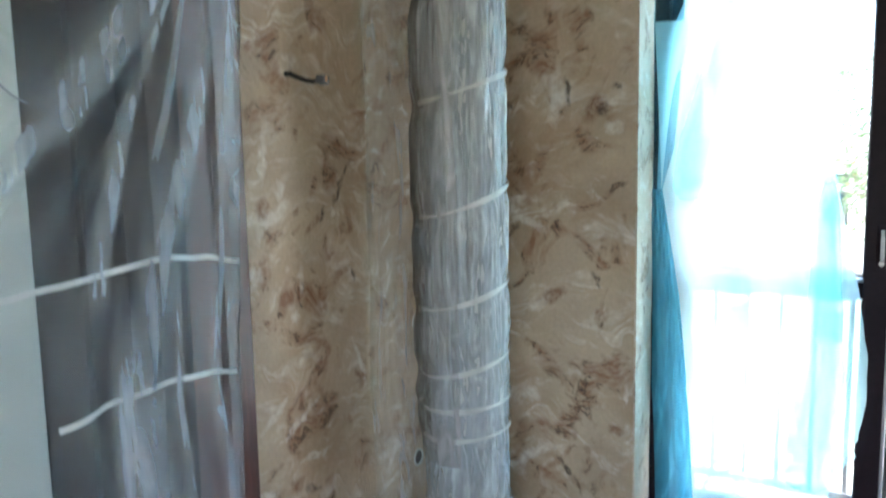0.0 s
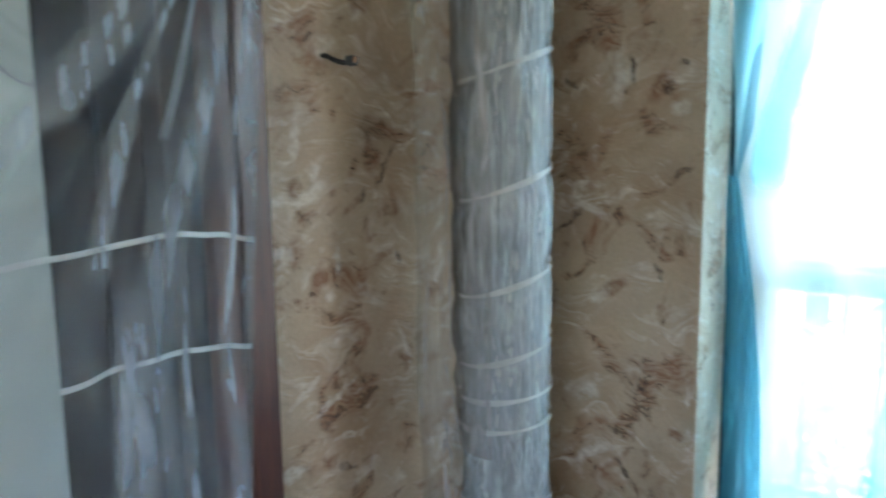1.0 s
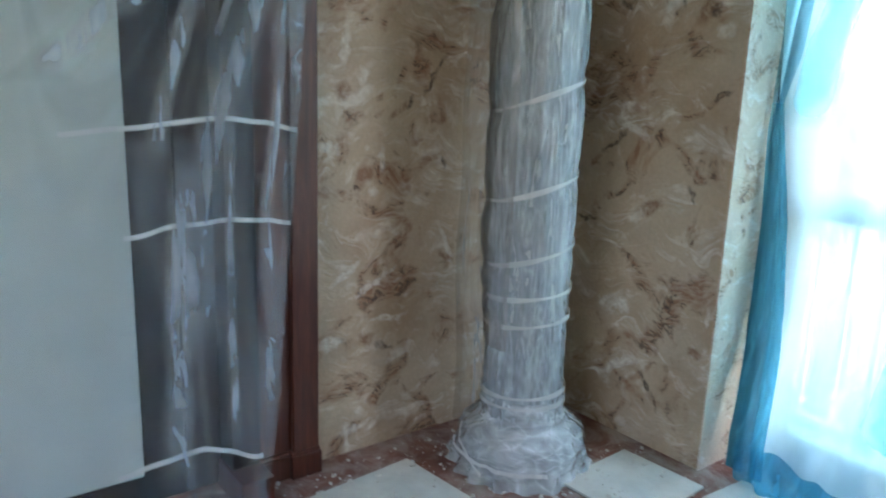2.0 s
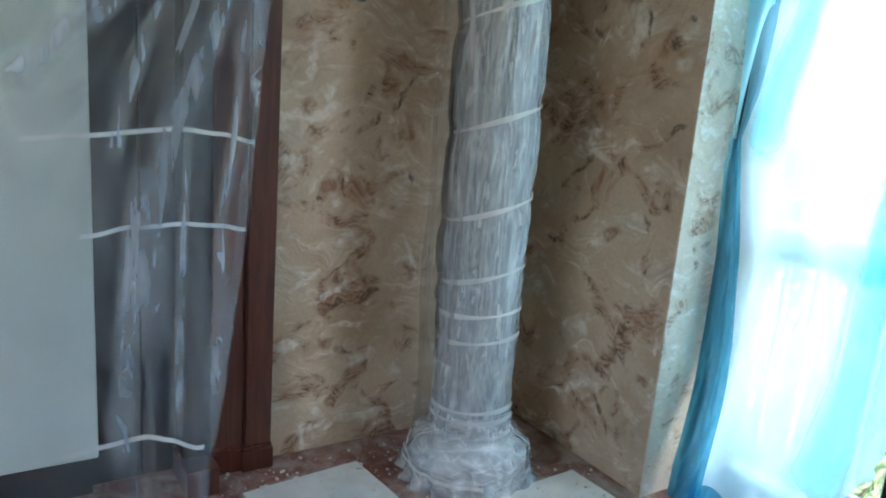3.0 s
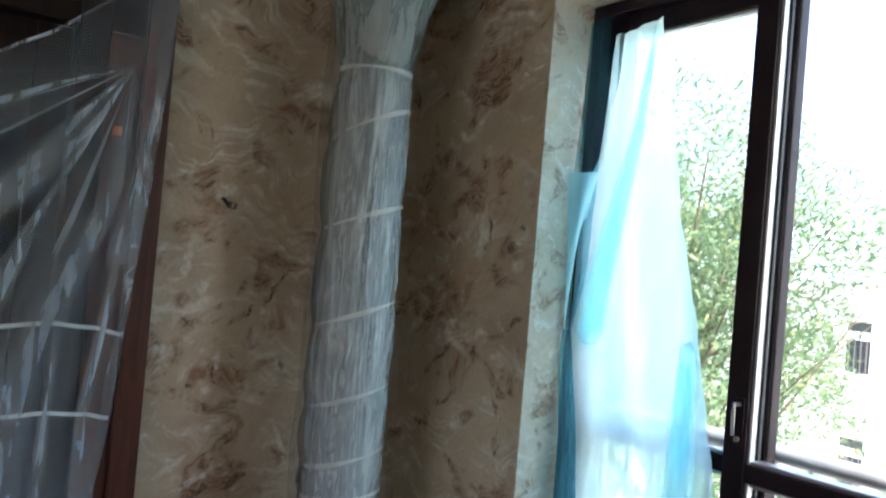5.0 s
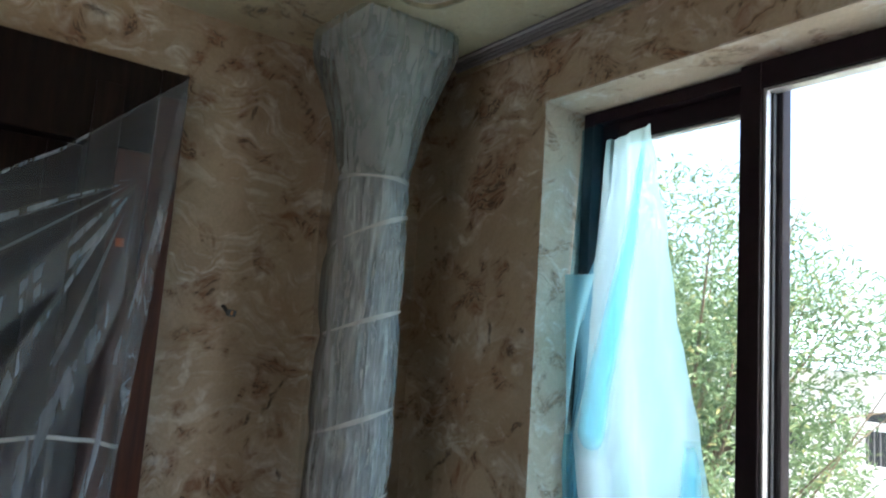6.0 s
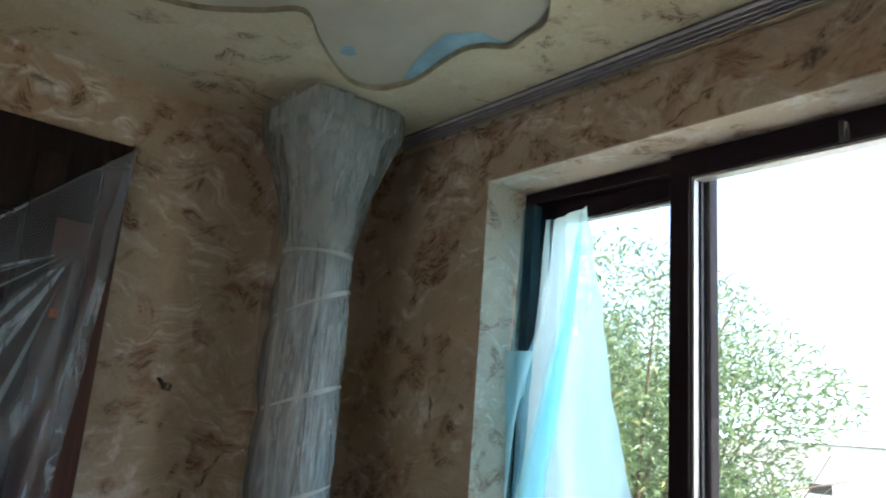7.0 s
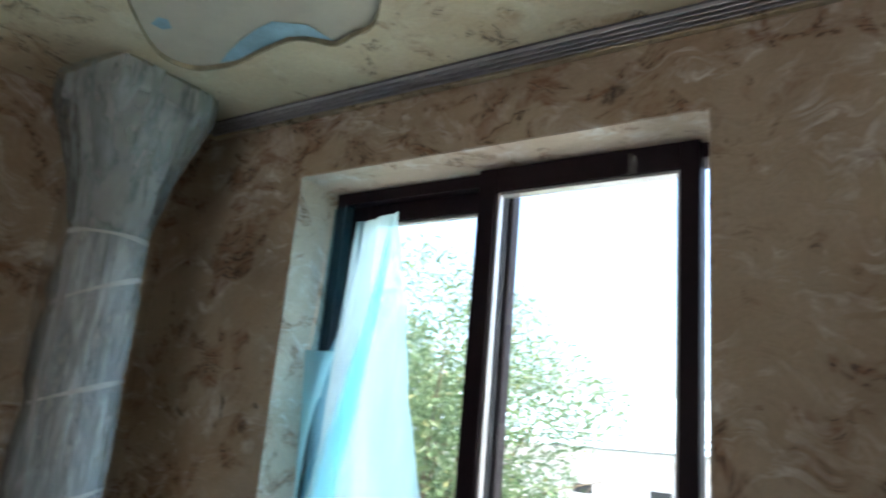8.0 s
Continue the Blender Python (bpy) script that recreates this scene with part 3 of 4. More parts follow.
# ---- wooden portal in the left wall ----
PX = -1.395                                # face of the outer pilaster
portal = empty("wooden_portal", "dark mahogany built-in portal with stepped pilasters and plinths", "door surround", (WX, 0.6, 0))
part("outer_pilaster", box((WX - 0.05, 1.315, 0.095), (PX, PY, PTOP - 0.1), 0.004), M_WOOD, portal)
part("recessed_panel", box((WX - 0.05, 1.195, 0.095), (PX - 0.02, 1.315, PTOP - 0.1), 0.002), M_WOOD, portal)
part("inner_pilaster", box((WX - 0.05, 1.10, 0.095), (-1.388, 1.195, PTOP - 0.1), 0.004), M_WOODSHADE, portal)
part("plinth", box((WX - 0.05, 1.305, 0.0), (PX + 0.012, PY + 0.006, 0.08), 0.003), M_WOOD, portal)
part("plinth", box((WX - 0.05, 1.195, 0.0), (PX - 0.005, 1.305, 0.08), 0.003), M_WOOD, portal)
part("plinth", box((WX - 0.05, 1.09, 0.0), (-1.285, 1.195, 0.10), 0.003), M_WOOD, portal)
part("plinth_moulding", box((WX - 0.05, 1.305, 0.08), (PX + 0.007, PY + 0.003, 0.095), 0.005), M_WOOD, portal)
part("plinth_moulding", box((WX - 0.05, 1.195, 0.08), (PX - 0.011, 1.305, 0.095), 0.005), M_WOOD, portal)
part("header", box((WX - 0.05, -0.75, PTOP - 0.32), (PX - 0.01, 1.315, PTOP), 0.004), M_WOODSHADE, portal)
part("header_end", box((WX - 0.05, 1.315, PTOP - 0.1), (PX, PY, PTOP), 0.004), M_WOODSHADE, portal)
part("back_panel", box((WX - 0.10, -0.76, 0.0), (WX - 0.06, 1.40, PTOP - 0.02)), M_WOODSHADE, portal)
part("door_stile", box((WX - 0.06, 0.99, 0.02), (WX - 0.035, 1.10, PTOP - 0.32), 0.003), M_WOODSHADE, portal)
part("far_pilaster", box((WX - 0.05, -0.85, 0.0), (-1.30, -0.72, PTOP), 0.004), M_WOOD, portal)

panel = thing("leaning_board", box((WX - 0.055, -0.20, 0.125), (WX - 0.005, 0.85, 1.79), 0.004), M_WHITEPANEL,
              "smooth off-white board standing behind plastic sheeting", "board")
thing("timber_batten", box((WX - 0.055, -0.20, 0.0), (WX - 0.005, 0.83, 0.125), 0.003), M_WOODSHADE, "dark timber batten under a white board", "batten")

# ---- plastic sheet over the portal ----
cover = empty("plastic_sheet", "clear plastic sheeting draped over a dark wooden portal", "plastic sheet", (-1.3, 0.8, 0))
RIGHT = [(0.0, 1.12), (0.16, 1.135), (0.45, 1.20), (0.9, 1.283), (1.18, 1.305), (1.6, 1.345), (2.0, 1.375), (2.3, 1.395), (2.50, 1.405)]
FRONT = [(0.0, -1.19), (0.25, -1.215), (0.6, -1.29), (0.9, -1.345), (1.2, -1.345), (1.6, -1.355), (2.1, -1.37), (2.5, -1.378)]


def sheet_top(y):
    return line(y, [(-0.7, 1.25), (0.3, 1.65), (1.02, 2.15), (1.25, 2.36), (1.405, 2.50)])


HUB = Vector((1.27, 2.09))


def fan_angle(d):
    """Angle about the hub; the plain part of the sheet above and beside it hardly turns."""
    a = math.atan2(d.x, -d.y)
    if a < -1.35:
        return -1.35 + (a + 1.35) * 0.03
    return a if a < 0.35 else 0.35 + (a - 0.35) * 0.05


def fold(y, z):
    """Depth of the folds, which fan out from the corner hub above and hang straight below."""
    d = Vector((y, z)) - HUB
    ang = fan_angle(d)
    far = min(1.0, d.length / 0.5)
    fan = math.sin(ang * 21.0 + 3.0 * n3(ang * 4, 0.3, 0.0)) * 0.014 * far
    fan += math.sin(ang * 57.0 + 5.0 * n3(ang * 9, 2.3, 0.0)) * 0.0025 * far
    hang = math.sin(y * 46.0 + 2.5 * n3(y * 5, z * 0.8, 1.0)) * 0.011 + 0.010 * n3(y * 9, z * 1.3, 4.0)
    low = min(1.0, max(0.0, (1.35 - z) / 0.5))
    calm = 0.12 + 0.88 * min(1.0, max(0.0, (y - 0.72) / 0.2))
    return calm * (fan * (1 - 0.75 * low) + hang * low) + 0.004 * calm * n3(y * 9, z * 5, 7.0)


def overlap(y, z, u):
    """Sideways shift that lays pleats over one another."""
    d = Vector((y, z)) - HUB
    ang = fan_angle(d)
    low = min(1.0, max(0.0, (1.5 - z) / 0.6))
    keep = min(1.0, max(0.0, (0.985 - u) / 0.06)) * (0.05 + 0.95 * min(1.0, max(0.0, (y - 0.74) / 0.2)))
    k = math.sin(ang * 21.0 + 3.0 * n3(ang * 4, 0.3, 0.0) + 1.5) * 0.020 * min(1.0, d.length)
    k2 = math.sin(ang * 37.0 + 2.0 * n3(ang * 6, 5.3, 0.0)) * 0.007 * min(1.0, d.length)
    h = math.sin(y * 46.0 + 2.5 * n3(y * 5, z * 0.8, 1.0) + 1.4) * 0.010 + 0.005 * n3(y * 14, z * 0.7, 9.0)
    return ((k + k2) * (1 - low) + h * low) * keep


def cover_point(u, v):
    y0 = -0.7
    zr = 2.50 * v
    y = y0 + (line(zr, RIGHT) - y0) * (u ** 0.6)
    z = max(0.004, sheet_top(y) * v if u < 1 else zr)
    x = line(z, FRONT) + 0.07 * max(0, 0.9 - y) * min(1, z) * 0.25
    x += fold(y, z) * (0.55 if u > 0.95 else 1.0)
    y += overlap(y, z, u) + (0.008 * n3(z * 7, 3.0, 1.0) if u > 0.985 else 0.0)
    if z > 0.12:
        # eased off the wood, so that layers never share a plane
        d = x - PX - 0.012
        x = PX + 0.012 + 0.5 * (d + math.sqrt(d * d + 0.0006))
    elif y > 1.05:
        x = max(x, -1.27)
    return (x, y, z)


def with_drag_coordinates(b):
    """Lays the film's own grain along its folds: fanned from the hub above, upright below."""
    uv = b.loops.layers.uv.new("drag")
    for f in b.faces:
        for lp in f.loops:
            c = lp.vert.co
            d = Vector((c.y, c.z)) - HUB
            low = min(1.0, max(0.0, (1.55 - c.z) / 0.9))
            flat = max(c.y, 0.86 + (c.y - 0.86) * 0.1)
            w = min(1.0, max(0.0, (c.y - 0.58) / 0.28))
            full = ((1 - low) * (fan_angle(d) * 0.9 + 1.27) + low * flat)
            lp[uv].uv = (0.86 + (full - 0.86) * w, d.length)
    return b


part("film", with_drag_coordinates(sheet(cover_point, 400, 400)), M_FILM, cover, smooth=True)


def side_hem(u, v):
    z = 0.02 + 2.42 * v
    y = line(z, RIGHT) - 0.055 * u * (0.7 + 0.5 * n3(z * 3, 0, 4)) + 0.006
    x = max(line(z, FRONT), PX + 0.012) + 0.012 + 0.016 * math.sin(u * 3.1) + 0.010 * n3(u * 5, z * 9, 2.0)
    return (x, y, z)


part("side_hem", with_drag_coordinates(sheet(side_hem, 12, 200)), M_FILMEDGE, cover, "crinkled turned-back edge", smooth=True)


def pleat(knots, low_width, top_width):
    """A doubled fold of the sheet along (y, z) knots from its foot up towards the hub."""
    steps = [k / (len(knots) - 1) for k in range(len(knots))]
    ys = [(s, k[0]) for s, k in zip(steps, knots)]
    zs = [(s, k[1]) for s, k in zip(steps, knots)]

    def f(u, v):
        y, z = line(v, ys), line(v, zs)
        w = 1.6 * (low_width + (top_width - low_width) * v)
        y2 = y + (u - 0.5) * w * (1.0 + 0.25 * n3(v * 6, 2.0, low_width * 90))
        x = line(z, FRONT) + 0.07 * max(0, 0.9 - y2) * min(1, z) * 0.25 + 0.022 + 0.010 * math.sin(u * 3.1)
        return (x, y2, z)
    return sheet(f, 8, 50, mapped=True)


for knots, low_width, top_width in (
        ([(0.95, 0.50), (0.995, 0.957), (1.06, 1.235), (1.153, 1.45), (1.235, 1.68), (1.268, 2.05)], 0.13, 0.02),
        ([(0.80, 1.45), (1.003, 1.668), (1.158, 1.873), (1.262, 2.07)], 0.085, 0.008),
        ([(0.74, 1.81), (0.86, 1.88), (1.04, 1.98), (1.255, 2.08)], 0.09, 0.008),
        ([(0.88, 1.10), (0.92, 1.28), (0.99, 1.50), (1.117, 1.765), (1.262, 2.07)], 0.06, 0.007),
        ([(1.14, 0.30), (1.18, 0.60), (1.20, 0.957), (1.233, 1.186), (1.264, 1.45)], 0.05, 0.02),
        ([(1.255, 1.40), (1.285, 1.55), (1.318, 1.76), (1.345, 1.95), (1.373, 2.13)], 0.05, 0.03),
        ([(0.62, 1.30), (0.80, 1.50), (0.975, 1.70), (1.112, 1.887), (1.256, 2.07)], 0.10, 0.008),
        ([(0.86, 0.20), (0.90, 0.50), (0.93, 0.80), (0.96, 1.10)], 0.07, 0.05),
        ([(1.04, 0.25), (1.06, 0.60), (1.09, 0.95), (1.10, 1.20)], 0.035, 0.02)):
    part("pleat", pleat(knots, low_width, top_width), M_FILMFOLD, cover, "doubled milky fold", smooth=True)


def top_hem(u, v):
    """The bare upper edge of the sheet, turned over and stretched to the portal's corner."""
    y = 0.2 + 1.2 * u
    z = sheet_top(y) - 0.012 + 0.016 * v + 0.004 * n3(u * 9, 0.0, 3.0)
    return (line(z, FRONT) + 0.07 * max(0, 0.9 - y) * 0.25 + 0.012 + 0.006 * math.sin(v * 3.1), y, z)


part("top_hem", sheet(top_hem, 60, 4, mapped=True), M_FILMFOLD, cover, "turned-over upper edge", smooth=True)


def cover_tape(name_pts, width=0.0135):
    """A strip of tape along (y, z) knots on the sheet."""
    def f(u, v):
        y = name_pts[0][0] + (name_pts[-1][0] - name_pts[0][0]) * u
        z = interp(y, name_pts) + (v - 0.5) * width
        x = line(z, FRONT) + 0.07 * max(0, 0.9 - y) * min(1, z) * 0.25 + max(fold(y, z), -0.004) * 0.8 + 0.008
        if y > 1.05:
            x = max(x, PX + 0.03)
        return (x, y, z)
    return sheet(f, 60, 3)


part("tape", cover_tape([(0.66, 1.173), (0.80, 1.185), (1.08, 1.212), (1.20, 1.20), (1.306, 1.178)]), M_TAPE, cover, "white adhesive tape strip")
part("tape", cover_tape([(0.80, 0.895), (0.95, 0.918), (1.10, 0.922), (1.20, 0.912), (1.283, 0.898)]), M_TAPE, cover, "white adhesive tape strip")
part("tape", cover_tape([(0.72, 0.275), (0.86, 0.29), (0.95, 0.292), (1.12, 0.235)], 0.0145), M_TAPE, cover, "white adhesive tape strip")
part("tape_scrap", sheet(lambda u, v: (-1.352 + 0.004 * math.sin(3 * u), 1.218 + 0.028 * u, 1.845 + 0.03 * v), 4, 4), M_ORANGE, cover, "small orange tape scrap")

# ---- the wrapped column ----
CX, CY, CR = -1.078, 2.055, 0.125
column = empty("column", "plaster column wrapped in clear plastic film and tape", "column", (CX, CY, 0))


def squareness(a, half):
    """Distance from the axis to a rounded square's edge."""
    c, s = abs(math.cos(a)), abs(math.sin(a))
    return half / ((c ** 6 + s ** 6) ** (1 / 6))


def lathe(profile, sides=48, cap=True):
    b = bmesh.new()
    rings = [[b.verts.new((CX + r * math.cos(2 * math.pi * k / sides), CY + r * math.sin(2 * math.pi * k / sides), z)) for k in range(sides)] for z, r in profile]
    for r0, r1 in zip(rings, rings[1:]):
        for k in range(sides):
            b.faces.new((r0[k], r0[(k + 1) % sides], r1[(k + 1) % sides], r1[k]))
    if cap:
        b.faces.new(rings[0][::-1])
        b.faces.new(rings[-1])
    return b


part("shaft", lathe([(0.20, 0.128), (0.8, 0.125), (1.6, 0.121), (2.22, 0.115)]), M_COLUMN, column, smooth=True)
part("base", lathe([(0.0, 0.20), (0.05, 0.205), (0.06, 0.195), (0.09, 0.20), (0.12, 0.195), (0.145, 0.17), (0.16, 0.15), (0.18, 0.15), (0.20, 0.135)]), M_COLUMN, column, smooth=True)
part("capital", lathe([(2.20, 0.118), (2.23, 0.128), (2.25, 0.120), (2.42, 0.135), (2.56, 0.165), (2.66, 0.19), (2.70, 0.195)]), M_COLUMN, column, smooth=True)
part("abacus", box((CX - 0.19, CY - 0.19, 2.70), (CX + 0.19, CY + 0.19, CEIL), 0.012), M_COLUMN, column)


# tape wound down the column: heights at the two sides of the front
A_R = 57.0
TURNS = [(2.19, 2.19), (2.06, 1.93), (1.705, 1.60), (1.355, 1.245), (1.052, 0.95), (0.82, 0.735), (0.663, 0.625), (0.567, 0.53), (0.30, 0.285), (0.26, 0.25)]
knots = []
for k, (zr, zl) in enumerate(TURNS):
    knots += [(360.0 * k, zr), (360.0 * k + 180.0, zl)]


def tight_radius(a, z):
    """The column with its film pressed on, below the flare of the capital."""
    r = line(z, [(0.20, 0.142), (0.32, 0.134), (0.8, 0.1325), (1.4, 0.131), (2.0, 0.127), (2.17, 0.123), (2.21, 0.122), (2.26, 0.130), (2.42, 0.150), (2.58, 0.188), (2.70, 0.218), (2.80, 0.218)])
    if z > 2.25:
        k = min(1.0, (z - 2.25) / 0.4)
        r = r * (1 - k) + squareness(a, r) * k
    return r


def pinch(a, z):
    """0 under a turn of tape, 1 midway between two turns."""
    w0 = (A_R - math.degrees(a)) % 360.0
    near_ = min(abs(z - interp(w0 + 360.0 * k, knots)) for k in range(10))
    t = min(1.0, near_ / 0.075)
    return t * t * (3 - 2 * t)


def wrap_radius(a, z):
    r = tight_radius(a, z)
    free = pinch(a, z) if z < 2.25 else 1.0
    c, s_ = math.cos(a), math.sin(a)
    loose = min(1.0, max(0.0, (z - 0.45) / 0.5))
    r += 0.004 + 0.006 * free * loose * (0.5 + n3(c * 4, s_ * 4, z * 1.5))
    r += 0.006 * (1 - 2.2 * abs(n3(c * 9, s_ * 9, z * 1.6))) * (0.25 + 0.75 * free) * loose
    r += 0.0035 * (1 - 2.2 * abs(n3(c * 22, s_ * 22, z * 3.0 + 7))) * (0.4 + 0.6 * free)
    r += 0.005 * n3(c * 10, s_ * 10, z * 30) * (1 - 0.8 * loose) + 0.002 * n3(c * 30, s_ * 30, z * 22)
    bag = max(0.0, math.cos(a - radians(222))) ** 2
    r += 0.006 * bag * (0.4 + 0.6 * free) * loose
    return max(r, tight_radius(a, z) + 0.001)


def wrap_point(z0, z1):
    def f(u, v):
        a, z = 2 * math.pi * u, z0 + (z1 - z0) * v
        r = wrap_radius(a, z)
        return (CX + r * math.cos(a), CY + r * math.sin(a), z)
    return f


part("wrapping_film", sheet(wrap_point(0.20, 2.2), 200, 320, True), M_WRAP, column, "clear crinkled wrapping film", smooth=True)
def loose_point(u, v):
    """A slack outer layer that bellies away from the shaft on its shaded side, held by the tape."""
    a, z = radians(160 + 130 * u), 0.45 + 1.74 * v
    slack = math.sin(math.pi * u) ** 0.7 * min(1.0, v * 8, (1 - v) * 8)
    r = tight_radius(a, z) + 0.013 + (0.027 * (0.6 + 0.4 * pinch(a, z)) + 0.010 * n3(u * 4, z * 5, 3.0)) * slack
    return (CX + r * math.cos(a), CY + r * math.sin(a), z)


part("loose_film", sheet(loose_point, 60, 240), M_WALLFILM, column, "slack outer layer of clear film", smooth=True)
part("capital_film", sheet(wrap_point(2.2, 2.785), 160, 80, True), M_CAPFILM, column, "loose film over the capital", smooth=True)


def foot_radius(a, z):
    r = line(z, [(0.0, 0.258), (0.03, 0.236), (0.10, 0.230), (0.135, 0.222), (0.165, 0.195), (0.185, 0.160), (0.21, 0.149), (0.27, 0.143)])
    low = max(0.0, 1 - z / 0.06)
    r += low * (0.03 * n3(math.cos(a) * 2.5, math.sin(a) * 2.5, 1.0) + 0.012 * math.sin(a * 17))
    r += 0.012 * n3(math.cos(a) * 4, math.sin(a) * 4, z * 14) + 0.006 * n3(math.cos(a) * 11, math.sin(a) * 11, z * 34)
    return max(r, 0.142 if z > 0.2 else 0.205 if z < 0.12 else 0.16)


part("foot_film", sheet(lambda u, v: (CX + foot_radius(2 * math.pi * u, 0.002 + 0.27 * v) * math.cos(2 * math.pi * u),
                                      CY + foot_radius(2 * math.pi * u, 0.002 + 0.27 * v) * math.sin(2 * math.pi * u), 0.002 + 0.27 * v), 150, 46, True),
     M_BASEWRAP, column, "crumpled film bunched round the column foot", smooth=True)

def tape_point(u, v):
    w = u * knots[-1][0]
    a = radians(A_R - w)
    z = interp(w, knots) + (v - 0.5) * 0.019 * (0.75 + 0.3 * math.sin(w * 0.05))
    r = tight_radius(a, z) + 0.0145
    return (CX + r * math.cos(a), CY + r * math.sin(a), z)


part("winding_tape", sheet(tape_point, 900, 2), M_CLEARTAPE, column, "milky tape wound round the film", smooth=True)


def foot_strip(a0, a1, z0, z1, width):
    def f(u, v):
        a = radians(a0 + (a1 - a0) * u)
        z = z0 + (z1 - z0) * u + (v - 0.5) * width
        r = foot_radius(a, max(0.004, z)) + 0.006
        return (CX + r * math.cos(a), CY + r * math.sin(a), max(0.004, z))
    return sheet(f, 60, 3)


part("tape", foot_strip(-130, -20, 0.075, 0.055, 0.014), M_TAPE, column, "white tape strip")
part("tape", foot_strip(35, 62, 0.23, 0.05, 0.018), M_TAPE, column, "white tape strip")
part("tape", foot_strip(-120, -75, 0.15, 0.03, 0.012), M_TAPE, column, "white tape strip")


def wall_sheet(u, v):
    z = 0.02 + 2.6 * v
    p0 = Vector((WX + 0.012, 2.03 + 0.02 * n3(z * 2.2, 0, 0), z))
    p1 = Vector((CX - 0.150, CY + 0.045, z))
    p = p0.lerp(p1, u)
    s = math.sin(math.pi * u)
    p.y += -0.02 * s + 0.012 * s * n3(u * 4, z * 3, 2)
    p.x += 0.008 * math.sin(u * 19 + 2 * n3(0, z * 1.5, 3)) * s
    return p


thing("plastic_sheet", sheet(wall_sheet, 30, 120), M_WALLFILM, "clear plastic sheeting stretched from wall to column", "plastic sheet", smooth=True)

# ---- things on the left wall ----
cable = empty("wall_cable", "black electric cable stub with a connector sticking out of the plaster", "cable", (WX, 1.655, 1.682))
part("sleeve", tube([(WX, 1.655, 1.682), (WX + 0.02, 1.653, 1.680), (WX + 0.05, 1.650, 1.668), (WX + 0.08, 1.646, 1.658), (WX + 0.11, 1.641, 1.652), (WX + 0.145, 1.634, 1.652)], 0.0075, 8), M_CABLE, cable)
tip = Matrix.Translation((WX + 0.155, 1.632, 1.653)) @ Matrix.Rotation(radians(-12), 4, "X")
hb = box((-0.016, -0.013, -0.012), (0.016, 0.013, 0.012), 0.003)
bmesh.ops.transform(hb, matrix=tip, verts=hb.verts)
part("connector", hb, M_BOX, cable, "small dark grey connector block")
tb = box((0.016, -0.009, -0.008), (0.019, -0.001, 0.008), 0.001)
bmesh.ops.transform(tb, matrix=tip, verts=tb.verts)
part("terminal", tb, M_COPPER, cable)


def hole(y, z, name, label):
    ob = empty(name, label, "socket", (WX, y, z))
    b = bmesh.new()
    for r, x in ((0.034, 0.002), (0.034, 0.006), (0.027, 0.006), (0.025, -0.03)):
        for k in range(20):
            a = 2 * math.pi * k / 20
            b.verts.new((WX + x, y + r * math.cos(a), z + r * math.sin(a)))
    b.verts.ensure_lookup_table()
    for j in range(3):
        for k in range(20):
            b.faces.new((b.verts[j * 20 + k], b.verts[j * 20 + (k + 1) % 20], b.verts[(j + 1) * 20 + (k + 1) % 20], b.verts[(j + 1) * 20 + k]))
    part("ring", b, M_WHITEPANEL, ob)
    bb = bmesh.new()
    bmesh.ops.create_circle(bb, cap_ends=True, segments=20, radius=0.026, matrix=Matrix.Translation((WX + 0.003, y, z)) @ Matrix.Rotation(radians(90), 4, "Y"))
    part("socket_box", bb, M_CABLE, ob)


hole(2.35, 0.80, "wall_socket", "round bare socket box in the plaster wall")
hole(2.34, 0.255, "wall_socket", "round bare socket box low in the plaster wall")

# ---- the window ----
FY = WY + 0.21
window = tagged(new("window_1"), "dark brown sliding balcony window with two glazed sashes", "window", kind="structure")
window.location = (0.12, FY, 0)
part("frame_jamb", box((OX0 + 0.006, FY, 0.03), (OX0 + 0.055, FY + 0.10, OTOP - 0.006), 0.003), M_FRAME, window)
part("frame_jamb", box((OX1 - 0.03, FY + 0.01, 0.03), (OX1 - 0.006, FY + 0.10, OTOP - 0.006), 0.003), M_FRAME, window)
part("frame_head", box((OX0 + 0.055, FY, OTOP - 0.055), (OX1 - 0.03, FY + 0.10, OTOP - 0.006), 0.003), M_FRAME, window)
part("frame_sill", box((OX0 + 0.006, FY - 0.02, 0.0), (OX1 - 0.006, FY + 0.12, 0.03), 0.003), M_FRAME, window)


